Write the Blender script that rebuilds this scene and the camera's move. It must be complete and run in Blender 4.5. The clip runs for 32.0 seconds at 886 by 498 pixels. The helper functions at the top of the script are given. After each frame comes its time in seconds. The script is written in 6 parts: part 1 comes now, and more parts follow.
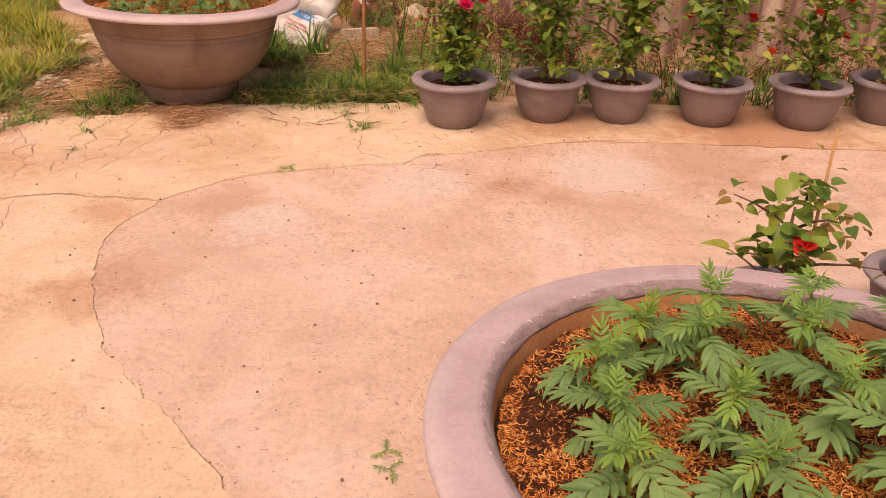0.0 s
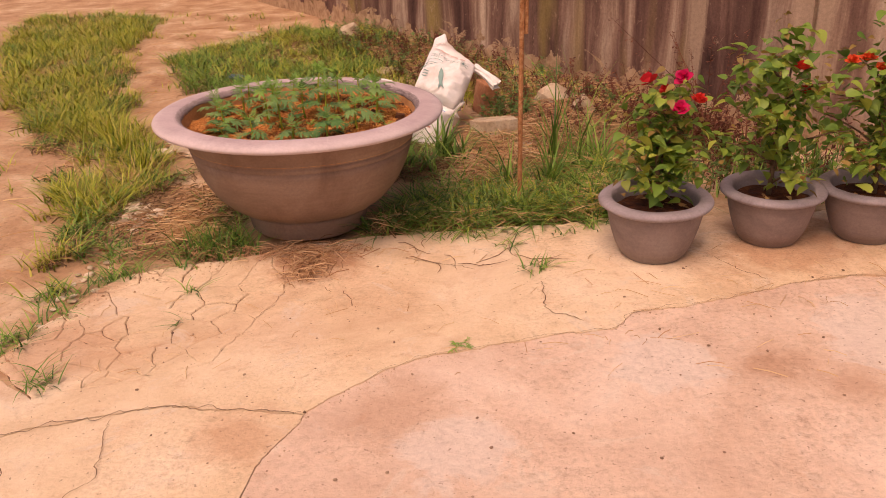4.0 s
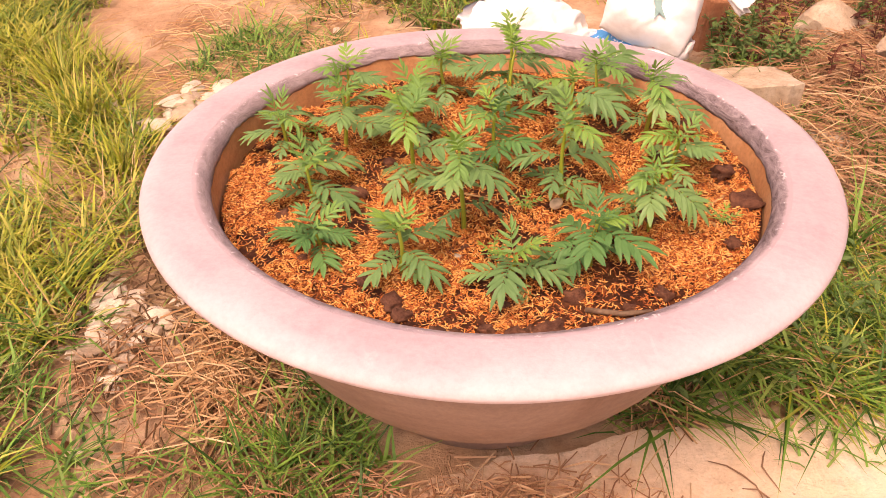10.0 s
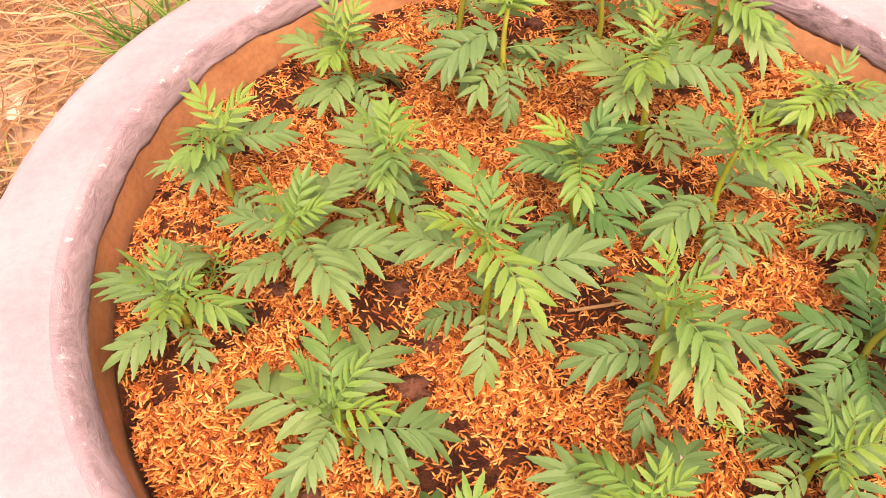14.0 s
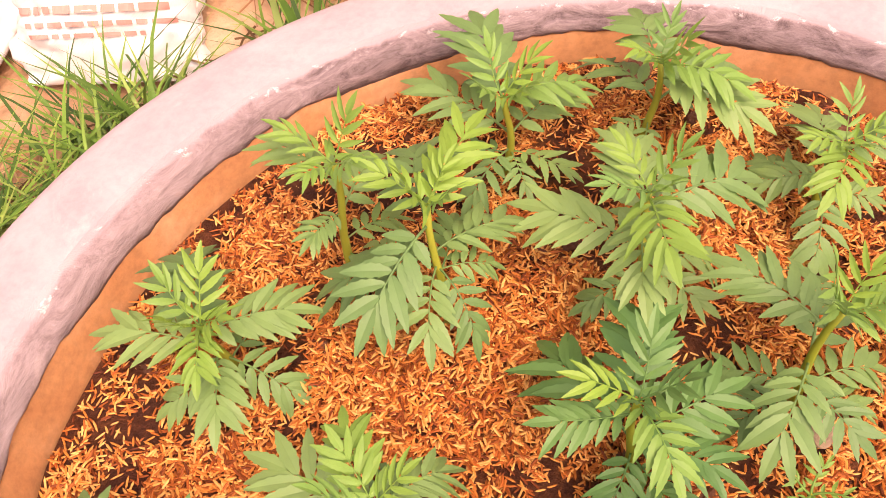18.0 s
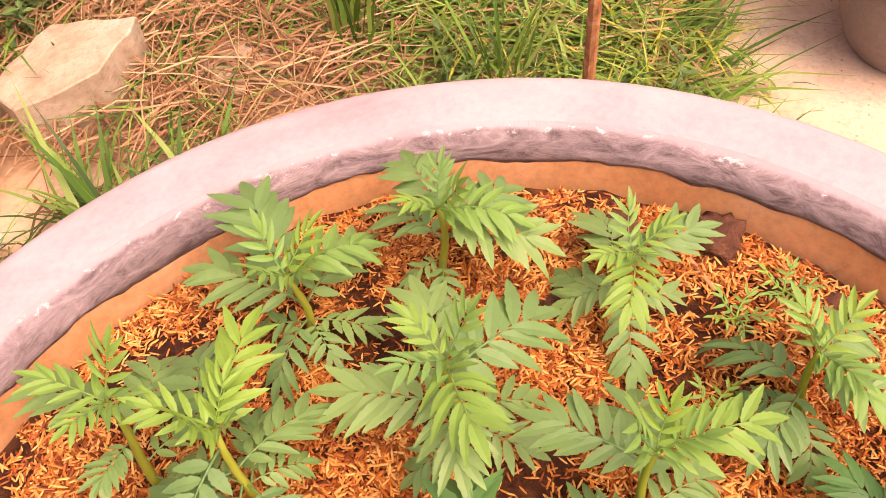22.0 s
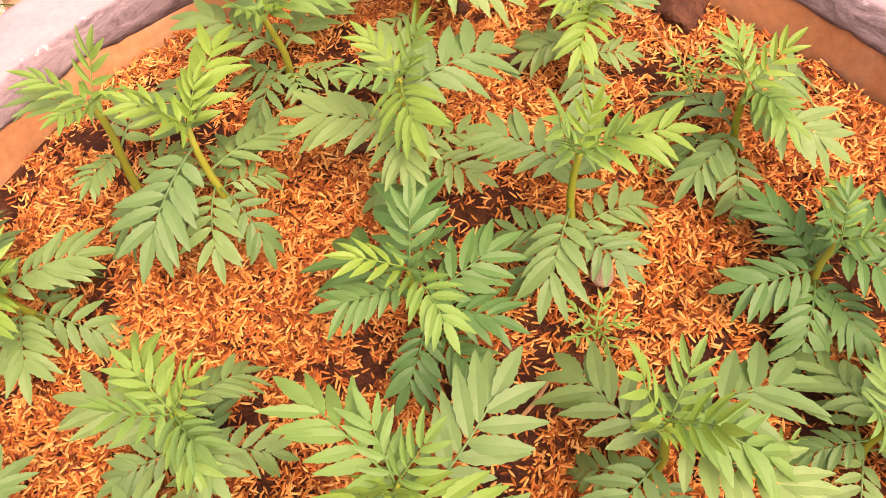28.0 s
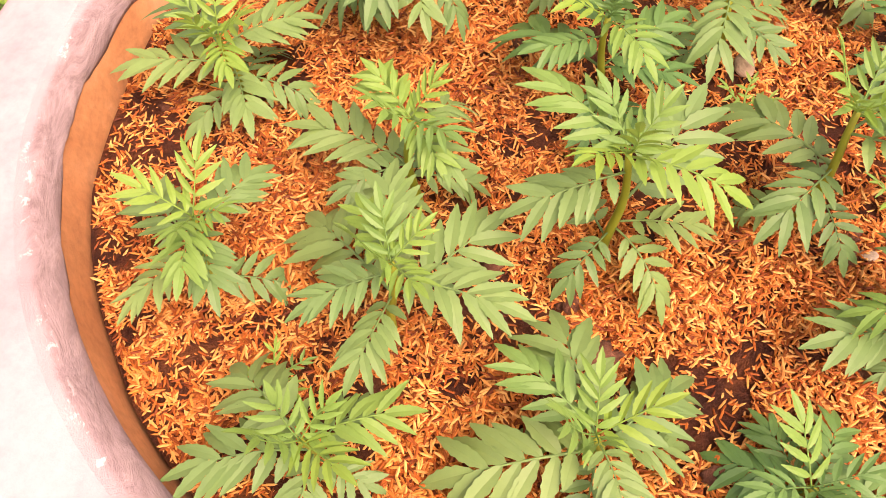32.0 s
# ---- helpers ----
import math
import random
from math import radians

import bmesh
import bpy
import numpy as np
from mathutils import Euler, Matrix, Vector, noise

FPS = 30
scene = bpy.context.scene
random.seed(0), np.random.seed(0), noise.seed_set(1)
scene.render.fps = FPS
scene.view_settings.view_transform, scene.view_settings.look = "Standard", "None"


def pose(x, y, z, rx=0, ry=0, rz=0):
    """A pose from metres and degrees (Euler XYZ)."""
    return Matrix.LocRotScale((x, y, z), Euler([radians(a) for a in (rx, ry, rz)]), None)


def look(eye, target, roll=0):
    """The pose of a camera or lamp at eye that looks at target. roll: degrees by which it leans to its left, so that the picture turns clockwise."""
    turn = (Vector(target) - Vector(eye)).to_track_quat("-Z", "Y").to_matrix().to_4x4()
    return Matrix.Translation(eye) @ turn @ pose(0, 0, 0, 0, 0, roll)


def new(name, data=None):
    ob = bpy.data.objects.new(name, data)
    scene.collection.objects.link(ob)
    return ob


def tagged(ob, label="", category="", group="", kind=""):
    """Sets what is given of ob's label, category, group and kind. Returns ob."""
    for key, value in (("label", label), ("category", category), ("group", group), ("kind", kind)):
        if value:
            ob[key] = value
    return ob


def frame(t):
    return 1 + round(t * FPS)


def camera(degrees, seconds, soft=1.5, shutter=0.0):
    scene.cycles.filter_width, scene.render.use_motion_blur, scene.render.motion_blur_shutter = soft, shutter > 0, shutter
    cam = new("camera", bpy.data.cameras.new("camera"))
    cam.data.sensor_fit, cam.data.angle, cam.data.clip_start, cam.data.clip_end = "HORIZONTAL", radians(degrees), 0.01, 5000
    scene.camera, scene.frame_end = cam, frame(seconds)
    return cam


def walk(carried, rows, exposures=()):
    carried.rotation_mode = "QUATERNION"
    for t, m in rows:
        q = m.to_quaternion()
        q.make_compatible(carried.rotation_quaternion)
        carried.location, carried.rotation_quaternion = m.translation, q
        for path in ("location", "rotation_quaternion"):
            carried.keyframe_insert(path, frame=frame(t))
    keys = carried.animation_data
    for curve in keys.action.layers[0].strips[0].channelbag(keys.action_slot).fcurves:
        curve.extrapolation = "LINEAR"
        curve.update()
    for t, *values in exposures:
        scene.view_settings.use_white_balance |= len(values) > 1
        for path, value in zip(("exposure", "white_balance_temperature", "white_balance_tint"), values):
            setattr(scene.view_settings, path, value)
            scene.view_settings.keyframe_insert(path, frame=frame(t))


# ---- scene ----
cam = camera(54.6, 32.0, soft=0.6)
PATH = [
    (0, (1.388, -3.894, 1.202), (1.305, -2.110, 0.302), 1.7),
    (0.5, (1.328, -3.796, 1.220), (1.154, -2.019, 0.318), 0.5),
    (1, (1.268, -3.710, 1.229), (0.981, -1.934, 0.356), -0.9),
    (1.5, (1.213, -3.594, 1.235), (0.892, -1.798, 0.417), -0.7),
    (2, (1.159, -3.461, 1.239), (0.857, -1.662, 0.418), -0.5),
    (2.5, (1.097, -3.339, 1.247), (0.823, -1.530, 0.440), 0.4),
    (4.5, (0.787, -2.837, 1.221), (0.579, -1.027, 0.396), -2.9),
    (5, (0.727, -2.680, 1.192), (0.498, -0.858, 0.400), -2.1),
    (5.5, (0.673, -2.508, 1.192), (0.404, -0.717, 0.344), -0.3),
    (6, (0.619, -2.350, 1.190), (0.308, -0.570, 0.335), -0.2),
    (6.5, (0.546, -2.194, 1.167), (0.220, -0.407, 0.332), -1.0),
    (7, (0.471, -2.032, 1.171), (0.093, -0.288, 0.270), -2.1),
    (7.5, (0.403, -1.881, 1.179), (-0.006, -0.167, 0.233), -3.0),
    (8, (0.333, -1.725, 1.158), (-0.050, -0.011, 0.200), -3.4),
    (8.5, (0.263, -1.559, 1.141), (-0.100, 0.111, 0.102), -2.5),
    (9, (0.196, -1.421, 1.136), (-0.154, 0.214, 0.039), -1.9),
    (9.5, (0.122, -1.284, 1.121), (-0.159, 0.331, -0.025), -2.0),
    (10, (0.050, -1.150, 1.101), (-0.122, 0.454, -0.081), -1.5),
    (10.5, (-0.019, -1.045, 1.100), (-0.106, 0.494, -0.174), -0.8),
    (11, (-0.080, -0.954, 1.090), (-0.118, 0.541, -0.238), -0.5),
    (11.5, (-0.137, -0.856, 1.073), (-0.135, 0.600, -0.298), -0.9),
    (12, (-0.186, -0.741, 1.055), (-0.120, 0.638, -0.392), -2.4),
    (12.5, (-0.227, -0.633, 1.048), (-0.061, 0.674, -0.457), -2.1),
    (13, (-0.262, -0.543, 1.043), (-0.009, 0.710, -0.495), -1.2),
    (13.5, (-0.297, -0.457, 1.032), (0.081, 0.734, -0.530), -0.0),
    (14, (-0.325, -0.379, 1.025), (0.234, 0.711, -0.556), 0.3),
    (14.5, (-0.335, -0.332, 1.024), (0.295, 0.690, -0.576), -1.1),
    (16.5, (-0.286, -0.151, 0.978), (0.501, 0.670, -0.667), -3.8),
    (17, (-0.266, -0.102, 0.967), (0.557, 0.673, -0.683), -3.8),
    (17.5, (-0.230, -0.069, 0.960), (0.583, 0.705, -0.694), -5.7),
    (18, (-0.206, -0.039, 0.961), (0.629, 0.727, -0.687), -6.1),
    (18.5, (-0.183, -0.017, 0.960), (0.685, 0.716, -0.687), -5.2),
    (19, (-0.163, -0.006, 0.957), (0.728, 0.709, -0.684), -5.9),
    (19.5, (-0.148, 0.000, 0.958), (0.779, 0.699, -0.670), -6.1),
    (20, (-0.133, -0.000, 0.959), (0.837, 0.675, -0.654), -6.4),
    (20.5, (-0.123, -0.007, 0.968), (0.894, 0.650, -0.624), -6.6),
    (21, (-0.117, -0.020, 0.970), (0.937, 0.610, -0.608), -6.5),
    (21.5, (-0.115, -0.034, 0.973), (0.963, 0.571, -0.599), -6.6),
    (22, (-0.112, -0.048, 0.975), (0.989, 0.527, -0.592), -6.3),
    (22.5, (-0.108, -0.062, 0.978), (1.014, 0.476, -0.588), -5.9),
    (23, (-0.107, -0.080, 0.976), (1.036, 0.401, -0.593), -4.2),
    (23.5, (-0.105, -0.099, 0.971), (1.041, 0.309, -0.616), -2.6),
    (24, (-0.107, -0.117, 0.966), (1.026, 0.243, -0.642), -1.8),
    (24.5, (-0.117, -0.131, 0.962), (0.990, 0.221, -0.667), -1.9),
    (25, (-0.130, -0.141, 0.961), (0.948, 0.224, -0.684), -2.7),
    (25.5, (-0.152, -0.141, 0.958), (0.897, 0.240, -0.702), -2.5),
    (26, (-0.172, -0.136, 0.956), (0.816, 0.293, -0.729), -3.7),
    (26.5, (-0.188, -0.130, 0.949), (0.747, 0.340, -0.756), -4.4),
    (28.5, (-0.202, -0.146, 0.957), (0.646, 0.409, -0.767), -9.0),
    (29, (-0.217, -0.152, 0.956), (0.642, 0.374, -0.772), -7.5),
    (29.5, (-0.243, -0.152, 0.961), (0.638, 0.349, -0.764), -5.5),
    (30, (-0.279, -0.148, 0.962), (0.644, 0.314, -0.751), -3.1),
    (30.5, (-0.325, -0.129, 0.964), (0.619, 0.325, -0.739), -2.0),
    (31, (-0.365, -0.114, 0.964), (0.577, 0.367, -0.734), -2.4),
    (31.5, (-0.404, -0.103, 0.947), (0.528, 0.390, -0.753), -2.6),
    (32, (-0.441, -0.088, 0.939), (0.456, 0.410, -0.778), -2.9),
]
EXPOSURES = [(0.0, -0.18, 8400, 34), (1.0, -0.36, 8600, 36), (2.5, -0.36, 8600, 36), (5.0, -0.13, 8400, 36), (6.0, 0.03, 8350, 37), (7.0, 0.30, 8300, 37), (8.0, 0.46, 8250, 37), (9.0, 0.54, 8200, 37), (10.0, 0.53, 8150, 37), (11.0, 0.58, 8150, 38), (12.0, 0.69, 8150, 39), (14.0, 0.82, 8150, 39), (28.0, 0.90, 8150, 40), (32.0, 1.00, 8250, 41)]
walk(cam, [(t, look(eye, target, roll)) for t, eye, target, roll in PATH],
     EXPOSURES)

# ---- light: a bright hazy sky with a broad, soft sun ----
world = bpy.data.worlds.new("hazy_sky")
scene.world = world
world.use_nodes = True
wn = world.node_tree
sky = wn.nodes.new("ShaderNodeTexSky")
sky.sky_type, sky.sun_disc = "NISHITA", False
sky.air_density, sky.dust_density, sky.ozone_density = 1.0, 6.0, 0.6
wn.links.new(sky.outputs[0], wn.nodes["Background"].inputs[0])
wn.nodes["Background"].inputs[1].default_value = 0.15
sun = new("sun", bpy.data.lights.new("sun", "SUN"))
sun.data.energy, sun.data.angle, sun.data.color = 1.5, radians(38), (1.0, 0.95, 0.88)
SUN_AZ, SUN_EL = radians(200), radians(62)
sky.sun_elevation, sky.sun_rotation = SUN_EL, SUN_AZ
to_sun = Vector((math.sin(SUN_AZ) * math.cos(SUN_EL), math.cos(SUN_AZ) * math.cos(SUN_EL), math.sin(SUN_EL)))
sun.matrix_world = look(to_sun * 20, (0, 0, 0))

# ---- materials ----
def material(name, rough=0.9, metal=0.0, spec=0.3):
    m = bpy.data.materials.new(name)
    m.use_nodes = True
    bsdf = m.node_tree.nodes["Principled BSDF"]
    bsdf.inputs["Roughness"].default_value = rough
    bsdf.inputs["Metallic"].default_value = metal
    bsdf.inputs["Specular IOR Level"].default_value = spec
    return m, m.node_tree, bsdf


def node(tree, kind, **inputs):
    n = tree.nodes.new(kind)
    for key, value in inputs.items():
        n.inputs[key.replace("_", " ")].default_value = value
    return n


def place(tree, stretch=(1, 1, 1)):
    """World position, stretched along the axes."""
    geo = tree.nodes.new("ShaderNodeNewGeometry")
    mul = tree.nodes.new("ShaderNodeVectorMath")
    mul.operation = "MULTIPLY"
    mul.inputs[1].default_value = stretch
    tree.links.new(geo.outputs["Position"], mul.inputs[0])
    return mul.outputs[0]


def local(tree, stretch=(1, 1, 1)):
    """Object position, stretched along the axes."""
    co = tree.nodes.new("ShaderNodeTexCoord")
    mul = tree.nodes.new("ShaderNodeVectorMath")
    mul.operation = "MULTIPLY"
    mul.inputs[1].default_value = stretch
    tree.links.new(co.outputs["Object"], mul.inputs[0])
    return mul.outputs[0]


def grain(tree, vector, scale, detail=4.0, rough=0.6, distort=0.0):
    n = node(tree, "ShaderNodeTexNoise", Scale=scale, Detail=detail, Roughness=rough, Distortion=distort)
    tree.links.new(vector, n.inputs["Vector"])
    return n.outputs["Fac"]


def ramp(tree, fac, *stops):
    r = tree.nodes.new("ShaderNodeValToRGB")
    while len(r.color_ramp.elements) < len(stops):
        r.color_ramp.elements.new(0.5)
    for e, (at, colour) in zip(r.color_ramp.elements, stops):
        e.position = at
        e.color = (*colour, 1) if len(colour) == 3 else colour
    tree.links.new(fac, r.inputs[0])
    return r.outputs[0]


def mix(tree, fac, a, b, blend="MIX"):
    m = tree.nodes.new("ShaderNodeMix")
    m.data_type, m.blend_type = "RGBA", blend
    for socket, value in ((m.inputs[0], fac), (m.inputs[6], a), (m.inputs[7], b)):
        if isinstance(value, (int, float)):
            socket.default_value = value
        elif isinstance(value, tuple):
            socket.default_value = (*value, 1)
        else:
            tree.links.new(value, socket)
    return m.outputs[2]


def relief(tree, bsdf, height, strength=0.4, distance=0.01):
    b = node(tree, "ShaderNodeBump", Strength=strength, Distance=distance)
    tree.links.new(height, b.inputs["Height"])
    tree.links.new(b.outputs[0], bsdf.inputs["Normal"])


def speckled(name, dark, mid, light, big=3.0, fine=60.0, rough=0.9, bump=0.4, distance=0.006, own=False, stretch=(1, 1, 1), spec=0.25):
    """A worn mineral or earthy surface: wide blotches under fine grain."""
    m, t, b = material(name, rough, spec=spec)
    p = local(t, stretch) if own else place(t, stretch)
    wide = grain(t, p, big, 5, 0.6, 0.4)
    small = grain(t, p, fine, 5, 0.7)
    base = ramp(t, wide, (0.3, dark), (0.5, mid), (0.72, light))
    tone = ramp(t, small, (0.25, (0.62, 0.6, 0.58)), (0.5, (1, 1, 1)), (0.8, (1.12, 1.1, 1.06)))
    t.links.new(mix(t, 0.8, base, tone, "MULTIPLY"), b.inputs["Base Color"])
    relief(t, b, small, bump, distance)
    return m


def varied(name, colours, rough=0.7, lets=0.0, spec=0.3, island=False, grain_scale=0.0):
    """One colour for each object (or each loose piece), from a row of colours; lets: how much light passes."""
    m, t, b = material(name, rough, spec=spec)
    if island:
        source = t.nodes.new("ShaderNodeNewGeometry").outputs["Random Per Island"]
    else:
        source = t.nodes.new("ShaderNodeObjectInfo").outputs["Random"]
    n = len(colours) - 1
    colour = ramp(t, source, *((k / n, c) for k, c in enumerate(colours)))
    if grain_scale:
        g = grain(t, local(t), grain_scale, 3, 0.6)
        colour = mix(t, 0.7, colour, ramp(t, g, (0.3, (0.88, 0.89, 0.86)), (0.7, (1.08, 1.07, 1.04))), "MULTIPLY")
    t.links.new(colour, b.inputs["Base Color"])
    if lets:
        tl = t.nodes.new("ShaderNodeBsdfTranslucent")
        ms = t.nodes.new("ShaderNodeMixShader")
        ms.inputs[0].default_value = lets
        t.links.new(colour, tl.inputs[0])
        t.links.new(b.outputs[0], ms.inputs[1])
        t.links.new(tl.outputs[0], ms.inputs[2])
        t.links.new(ms.outputs[0], t.nodes["Material Output"].inputs[0])
    return m


def paving(name, dark, mid, light, mud, fine_scale, distance, blots=(), smooth=()):
    """Worn concrete: mottled, with reddish mud dried on it, pale scuffs and fine pitting."""
    m, t, b = material(name, 0.9, spec=0.2)
    p = place(t)
    wide = grain(t, p, 2.3, 6, 0.65, 0.6)
    fine = grain(t, p, fine_scale, 5, 0.75)
    pits = grain(t, p, 24, 7, 0.75, 0.6)
    base = ramp(t, wide, (0.3, dark), (0.5, mid), (0.7, light))
    base = mix(t, ramp(t, grain(t, p, 1.1, 7, 0.7, 1.2), (0.5, (0, 0, 0)), (0.68, (0.55, 0.55, 0.55))), base, mud)
    base = mix(t, ramp(t, grain(t, p, 4.3, 6, 0.7, 1.6), (0.57, (0, 0, 0)), (0.66, (0.45, 0.45, 0.45))), base, (0.68, 0.58, 0.47))
    base = mix(t, ramp(t, grain(t, p, 13, 5, 0.7, 0.5), (0.58, (0, 0, 0)), (0.72, (0.5, 0.5, 0.5))), base, mud)
    for centre, reach, most, tint in [(*b_, mud) for b_ in blots] + [(*b_, (0.68, 0.57, 0.485)) for b_ in smooth]:
        far = t.nodes.new("ShaderNodeVectorMath")
        far.operation = "DISTANCE"
        far.inputs[1].default_value = centre
        t.links.new(p, far.inputs[0])
        edge = t.nodes.new("ShaderNodeMath")
        edge.operation = "MULTIPLY_ADD"
        t.links.new(far.outputs["Value"], edge.inputs[0])
        edge.inputs[1].default_value = -1 / reach
        t.links.new(grain(t, p, 6.5, 6, 0.7, 0.8), edge.inputs[2])
        base = mix(t, ramp(t, edge.outputs[0], (0.0, (0, 0, 0)), (0.3 if tint == mud else 0.12, (most, most, most))), base, tint)
    rough_spots = ramp(t, grain(t, p, 1.7, 6, 0.7, 0.9), (0.38, (0.10, 0.10, 0.10)), (0.64, (0.68, 0.68, 0.68)))
    base = mix(t, rough_spots, base, ramp(t, fine, (0.28, (0.55, 0.50, 0.46)), (0.5, (1, 1, 1)), (0.78, (1.2, 1.18, 1.15))), "MULTIPLY")
    base = mix(t, rough_spots, base, ramp(t, pits, (0.30, (0.55, 0.48, 0.43)), (0.46, (0.98, 0.97, 0.96)), (0.68, (1.12, 1.11, 1.1))), "MULTIPLY")
    base = mix(t, ramp(t, grain(t, p, 75, 2, 0.5), (0.68, (0, 0, 0)), (0.74, (0.6, 0.6, 0.6))), base, (0.20, 0.11, 0.07))
    t.links.new(base, b.inputs["Base Color"])
    both = t.nodes.new("ShaderNodeMath")
    both.operation = "ADD"
    t.links.new(fine, both.inputs[0])
    t.links.new(pits, both.inputs[1])
    relief(t, b, both.outputs[0], 0.6, distance * 1.6)
    return m


DIRT = speckled("dry_red_earth", (0.34, 0.175, 0.09), (0.49, 0.30, 0.17), (0.66, 0.49, 0.33), 3.4, 45, bump=0.7, distance=0.012)
SLAB = paving("dusty_yellow_concrete", (0.62, 0.442, 0.28), (0.73, 0.550, 0.37), (0.79, 0.635, 0.465), (0.50, 0.27, 0.155), 90, 0.003, (((0.10, -0.36, 0), 0.42, 0.85), ((-0.1, -0.3, 0), 0.2, 0.7), ((-0.5, -1.0, 0), 0.5, 0.6), ((-0.62, -0.6, 0), 0.3, 0.8), ((1.7, -0.2, 0), 0.6, 0.7), ((2.6, -0.2, 0), 1.2, 0.85), ((0.3, -1.9, 0), 0.35, 0.6), ((-0.3, -2.4, 0), 0.5, 0.6), ((0.15, -1.35, 0), 0.3, 0.6)))
PATCH = paving("worn_pinkish_concrete", (0.58, 0.40, 0.30), (0.68, 0.495, 0.375), (0.76, 0.595, 0.475), (0.50, 0.30, 0.195), 60, 0.004, (((0.35, -1.8, 0), 0.4, 0.7), ((1.5, -0.95, 0), 0.3, 0.6), ((2.3, -0.6, 0), 0.8, 0.6), ((0.5, -1.2, 0), 0.35, 0.55), ((1.47, -0.96, 0), 0.16, 0.8), ((1.65, -1.05, 0), 0.2, 0.6)), (((0.68, -1.38, 0), 0.28, 0.7), ((1.2, -0.95, 0), 0.32, 0.7), ((1.85, -0.78, 0), 0.5, 0.7)))
STAIN = speckled("dark_earth_in_crack", (0.13, 0.07, 0.04), (0.2, 0.11, 0.06), (0.27, 0.16, 0.09), 9, 120)
HULL = varied("rice_hull", [(0.12, 0.024, 0.007), (0.50, 0.125, 0.021), (0.80, 0.315, 0.066), (0.92, 0.53, 0.17), (0.56, 0.165, 0.032), (0.20, 0.040, 0.010)], 0.6, 0.1, island=True)
SOIL = speckled("moist_dark_soil", (0.045, 0.014, 0.008), (0.105, 0.032, 0.014), (0.24, 0.080, 0.026), 28, 210, bump=1.0, distance=0.01)
CLOD = speckled("soil_clod", (0.085, 0.032, 0.018), (0.155, 0.062, 0.034), (0.25, 0.11, 0.06), 40, 190, bump=0.9, distance=0.006)
STONE = speckled("pale_limestone", (0.32, 0.22, 0.14), (0.49, 0.37, 0.25), (0.62, 0.52, 0.39), 11, 90, bump=0.6)
PLASTERCHIP = speckled("broken_pale_plaster", (0.52, 0.40, 0.27), (0.66, 0.54, 0.40), (0.76, 0.66, 0.53), 11, 90, bump=0.5)
BRICK = speckled("broken_red_brick", (0.32, 0.12, 0.06), (0.42, 0.18, 0.09), (0.5, 0.26, 0.15), 14, 90, bump=0.5)
TWIG = varied("dry_straw", [(0.34, 0.17, 0.07), (0.55, 0.33, 0.15), (0.70, 0.50, 0.28), (0.46, 0.23, 0.10), (0.62, 0.40, 0.20)], 0.8, 0.05, island=True)
THATCH = varied("dead_thatch", [(0.10, 0.055, 0.025), (0.19, 0.11, 0.05), (0.32, 0.20, 0.10), (0.14, 0.075, 0.035)], 0.85, island=True)
BROWNSTRAW = varied("brown_straw", [(0.22, 0.10, 0.045), (0.40, 0.21, 0.10), (0.62, 0.41, 0.23), (0.30, 0.14, 0.065), (0.50, 0.28, 0.14)], 0.8, 0.05, island=True)
BARK = speckled("brown_bark", (0.10, 0.06, 0.035), (0.19, 0.115, 0.07), (0.28, 0.19, 0.12), 25, 120, own=True)
CANE = speckled("split_bamboo", (0.36, 0.19, 0.08), (0.48, 0.28, 0.12), (0.55, 0.36, 0.18), 12, 90, own=True, stretch=(1, 1, 0.1))
STEM = varied("green_stem", [(0.27, 0.33, 0.03), (0.36, 0.38, 0.05)], 0.5, 0.1)
LEAF = varied("marigold_leaf", [(0.134, 0.272, 0.088), (0.184, 0.340, 0.108), (0.228, 0.384, 0.118), (0.158, 0.308, 0.100)], 0.5, 0.28, 0.42, grain_scale=60)
DEEP = varied("deep_green_leaf", [(0.085, 0.225, 0.060), (0.120, 0.270, 0.070)], 0.5, 0.22, 0.42, grain_scale=60)
YOUNG = varied("young_leaf", [(0.182, 0.366, 0.080), (0.236, 0.415, 0.062), (0.166, 0.340, 0.090)], 0.5, 0.3, 0.4, grain_scale=60)
SHRUB = varied("bougainvillea_leaf", [(0.085, 0.175, 0.030), (0.14, 0.25, 0.036), (0.22, 0.33, 0.048), (0.38, 0.41, 0.07)], 0.45, 0.25, 0.4)
BRONZE = varied("bronze_new_leaf", [(0.24, 0.15, 0.04), (0.32, 0.21, 0.06)], 0.5, 0.25)
RED = varied("red_bract", [(0.62, 0.02, 0.03), (0.70, 0.05, 0.03)], 0.6, 0.2)
PINK = varied("magenta_bract", [(0.68, 0.008, 0.14), (0.6, 0.015, 0.09)], 0.6, 0.2)
ORANGE = varied("orange_bract", [(0.75, 0.09, 0.03), (0.72, 0.13, 0.04)], 0.6, 0.2)
GRASS = varied("green_grass", [(0.030, 0.080, 0.014), (0.085, 0.195, 0.028), (0.165, 0.325, 0.045), (0.31, 0.42, 0.09), (0.055, 0.135, 0.022)], 0.5, 0.15, island=True)
YELLOW = varied("yellowing_grass", [(0.10, 0.14, 0.015), (0.27, 0.32, 0.025), (0.41, 0.43, 0.04), (0.54, 0.47, 0.10), (0.18, 0.25, 0.02)], 0.5, 0.15, island=True)
WEED = varied("broad_weed_leaf", [(0.09, 0.17, 0.045), (0.15, 0.24, 0.07), (0.12, 0.20, 0.05)], 0.6, 0.2, island=True)
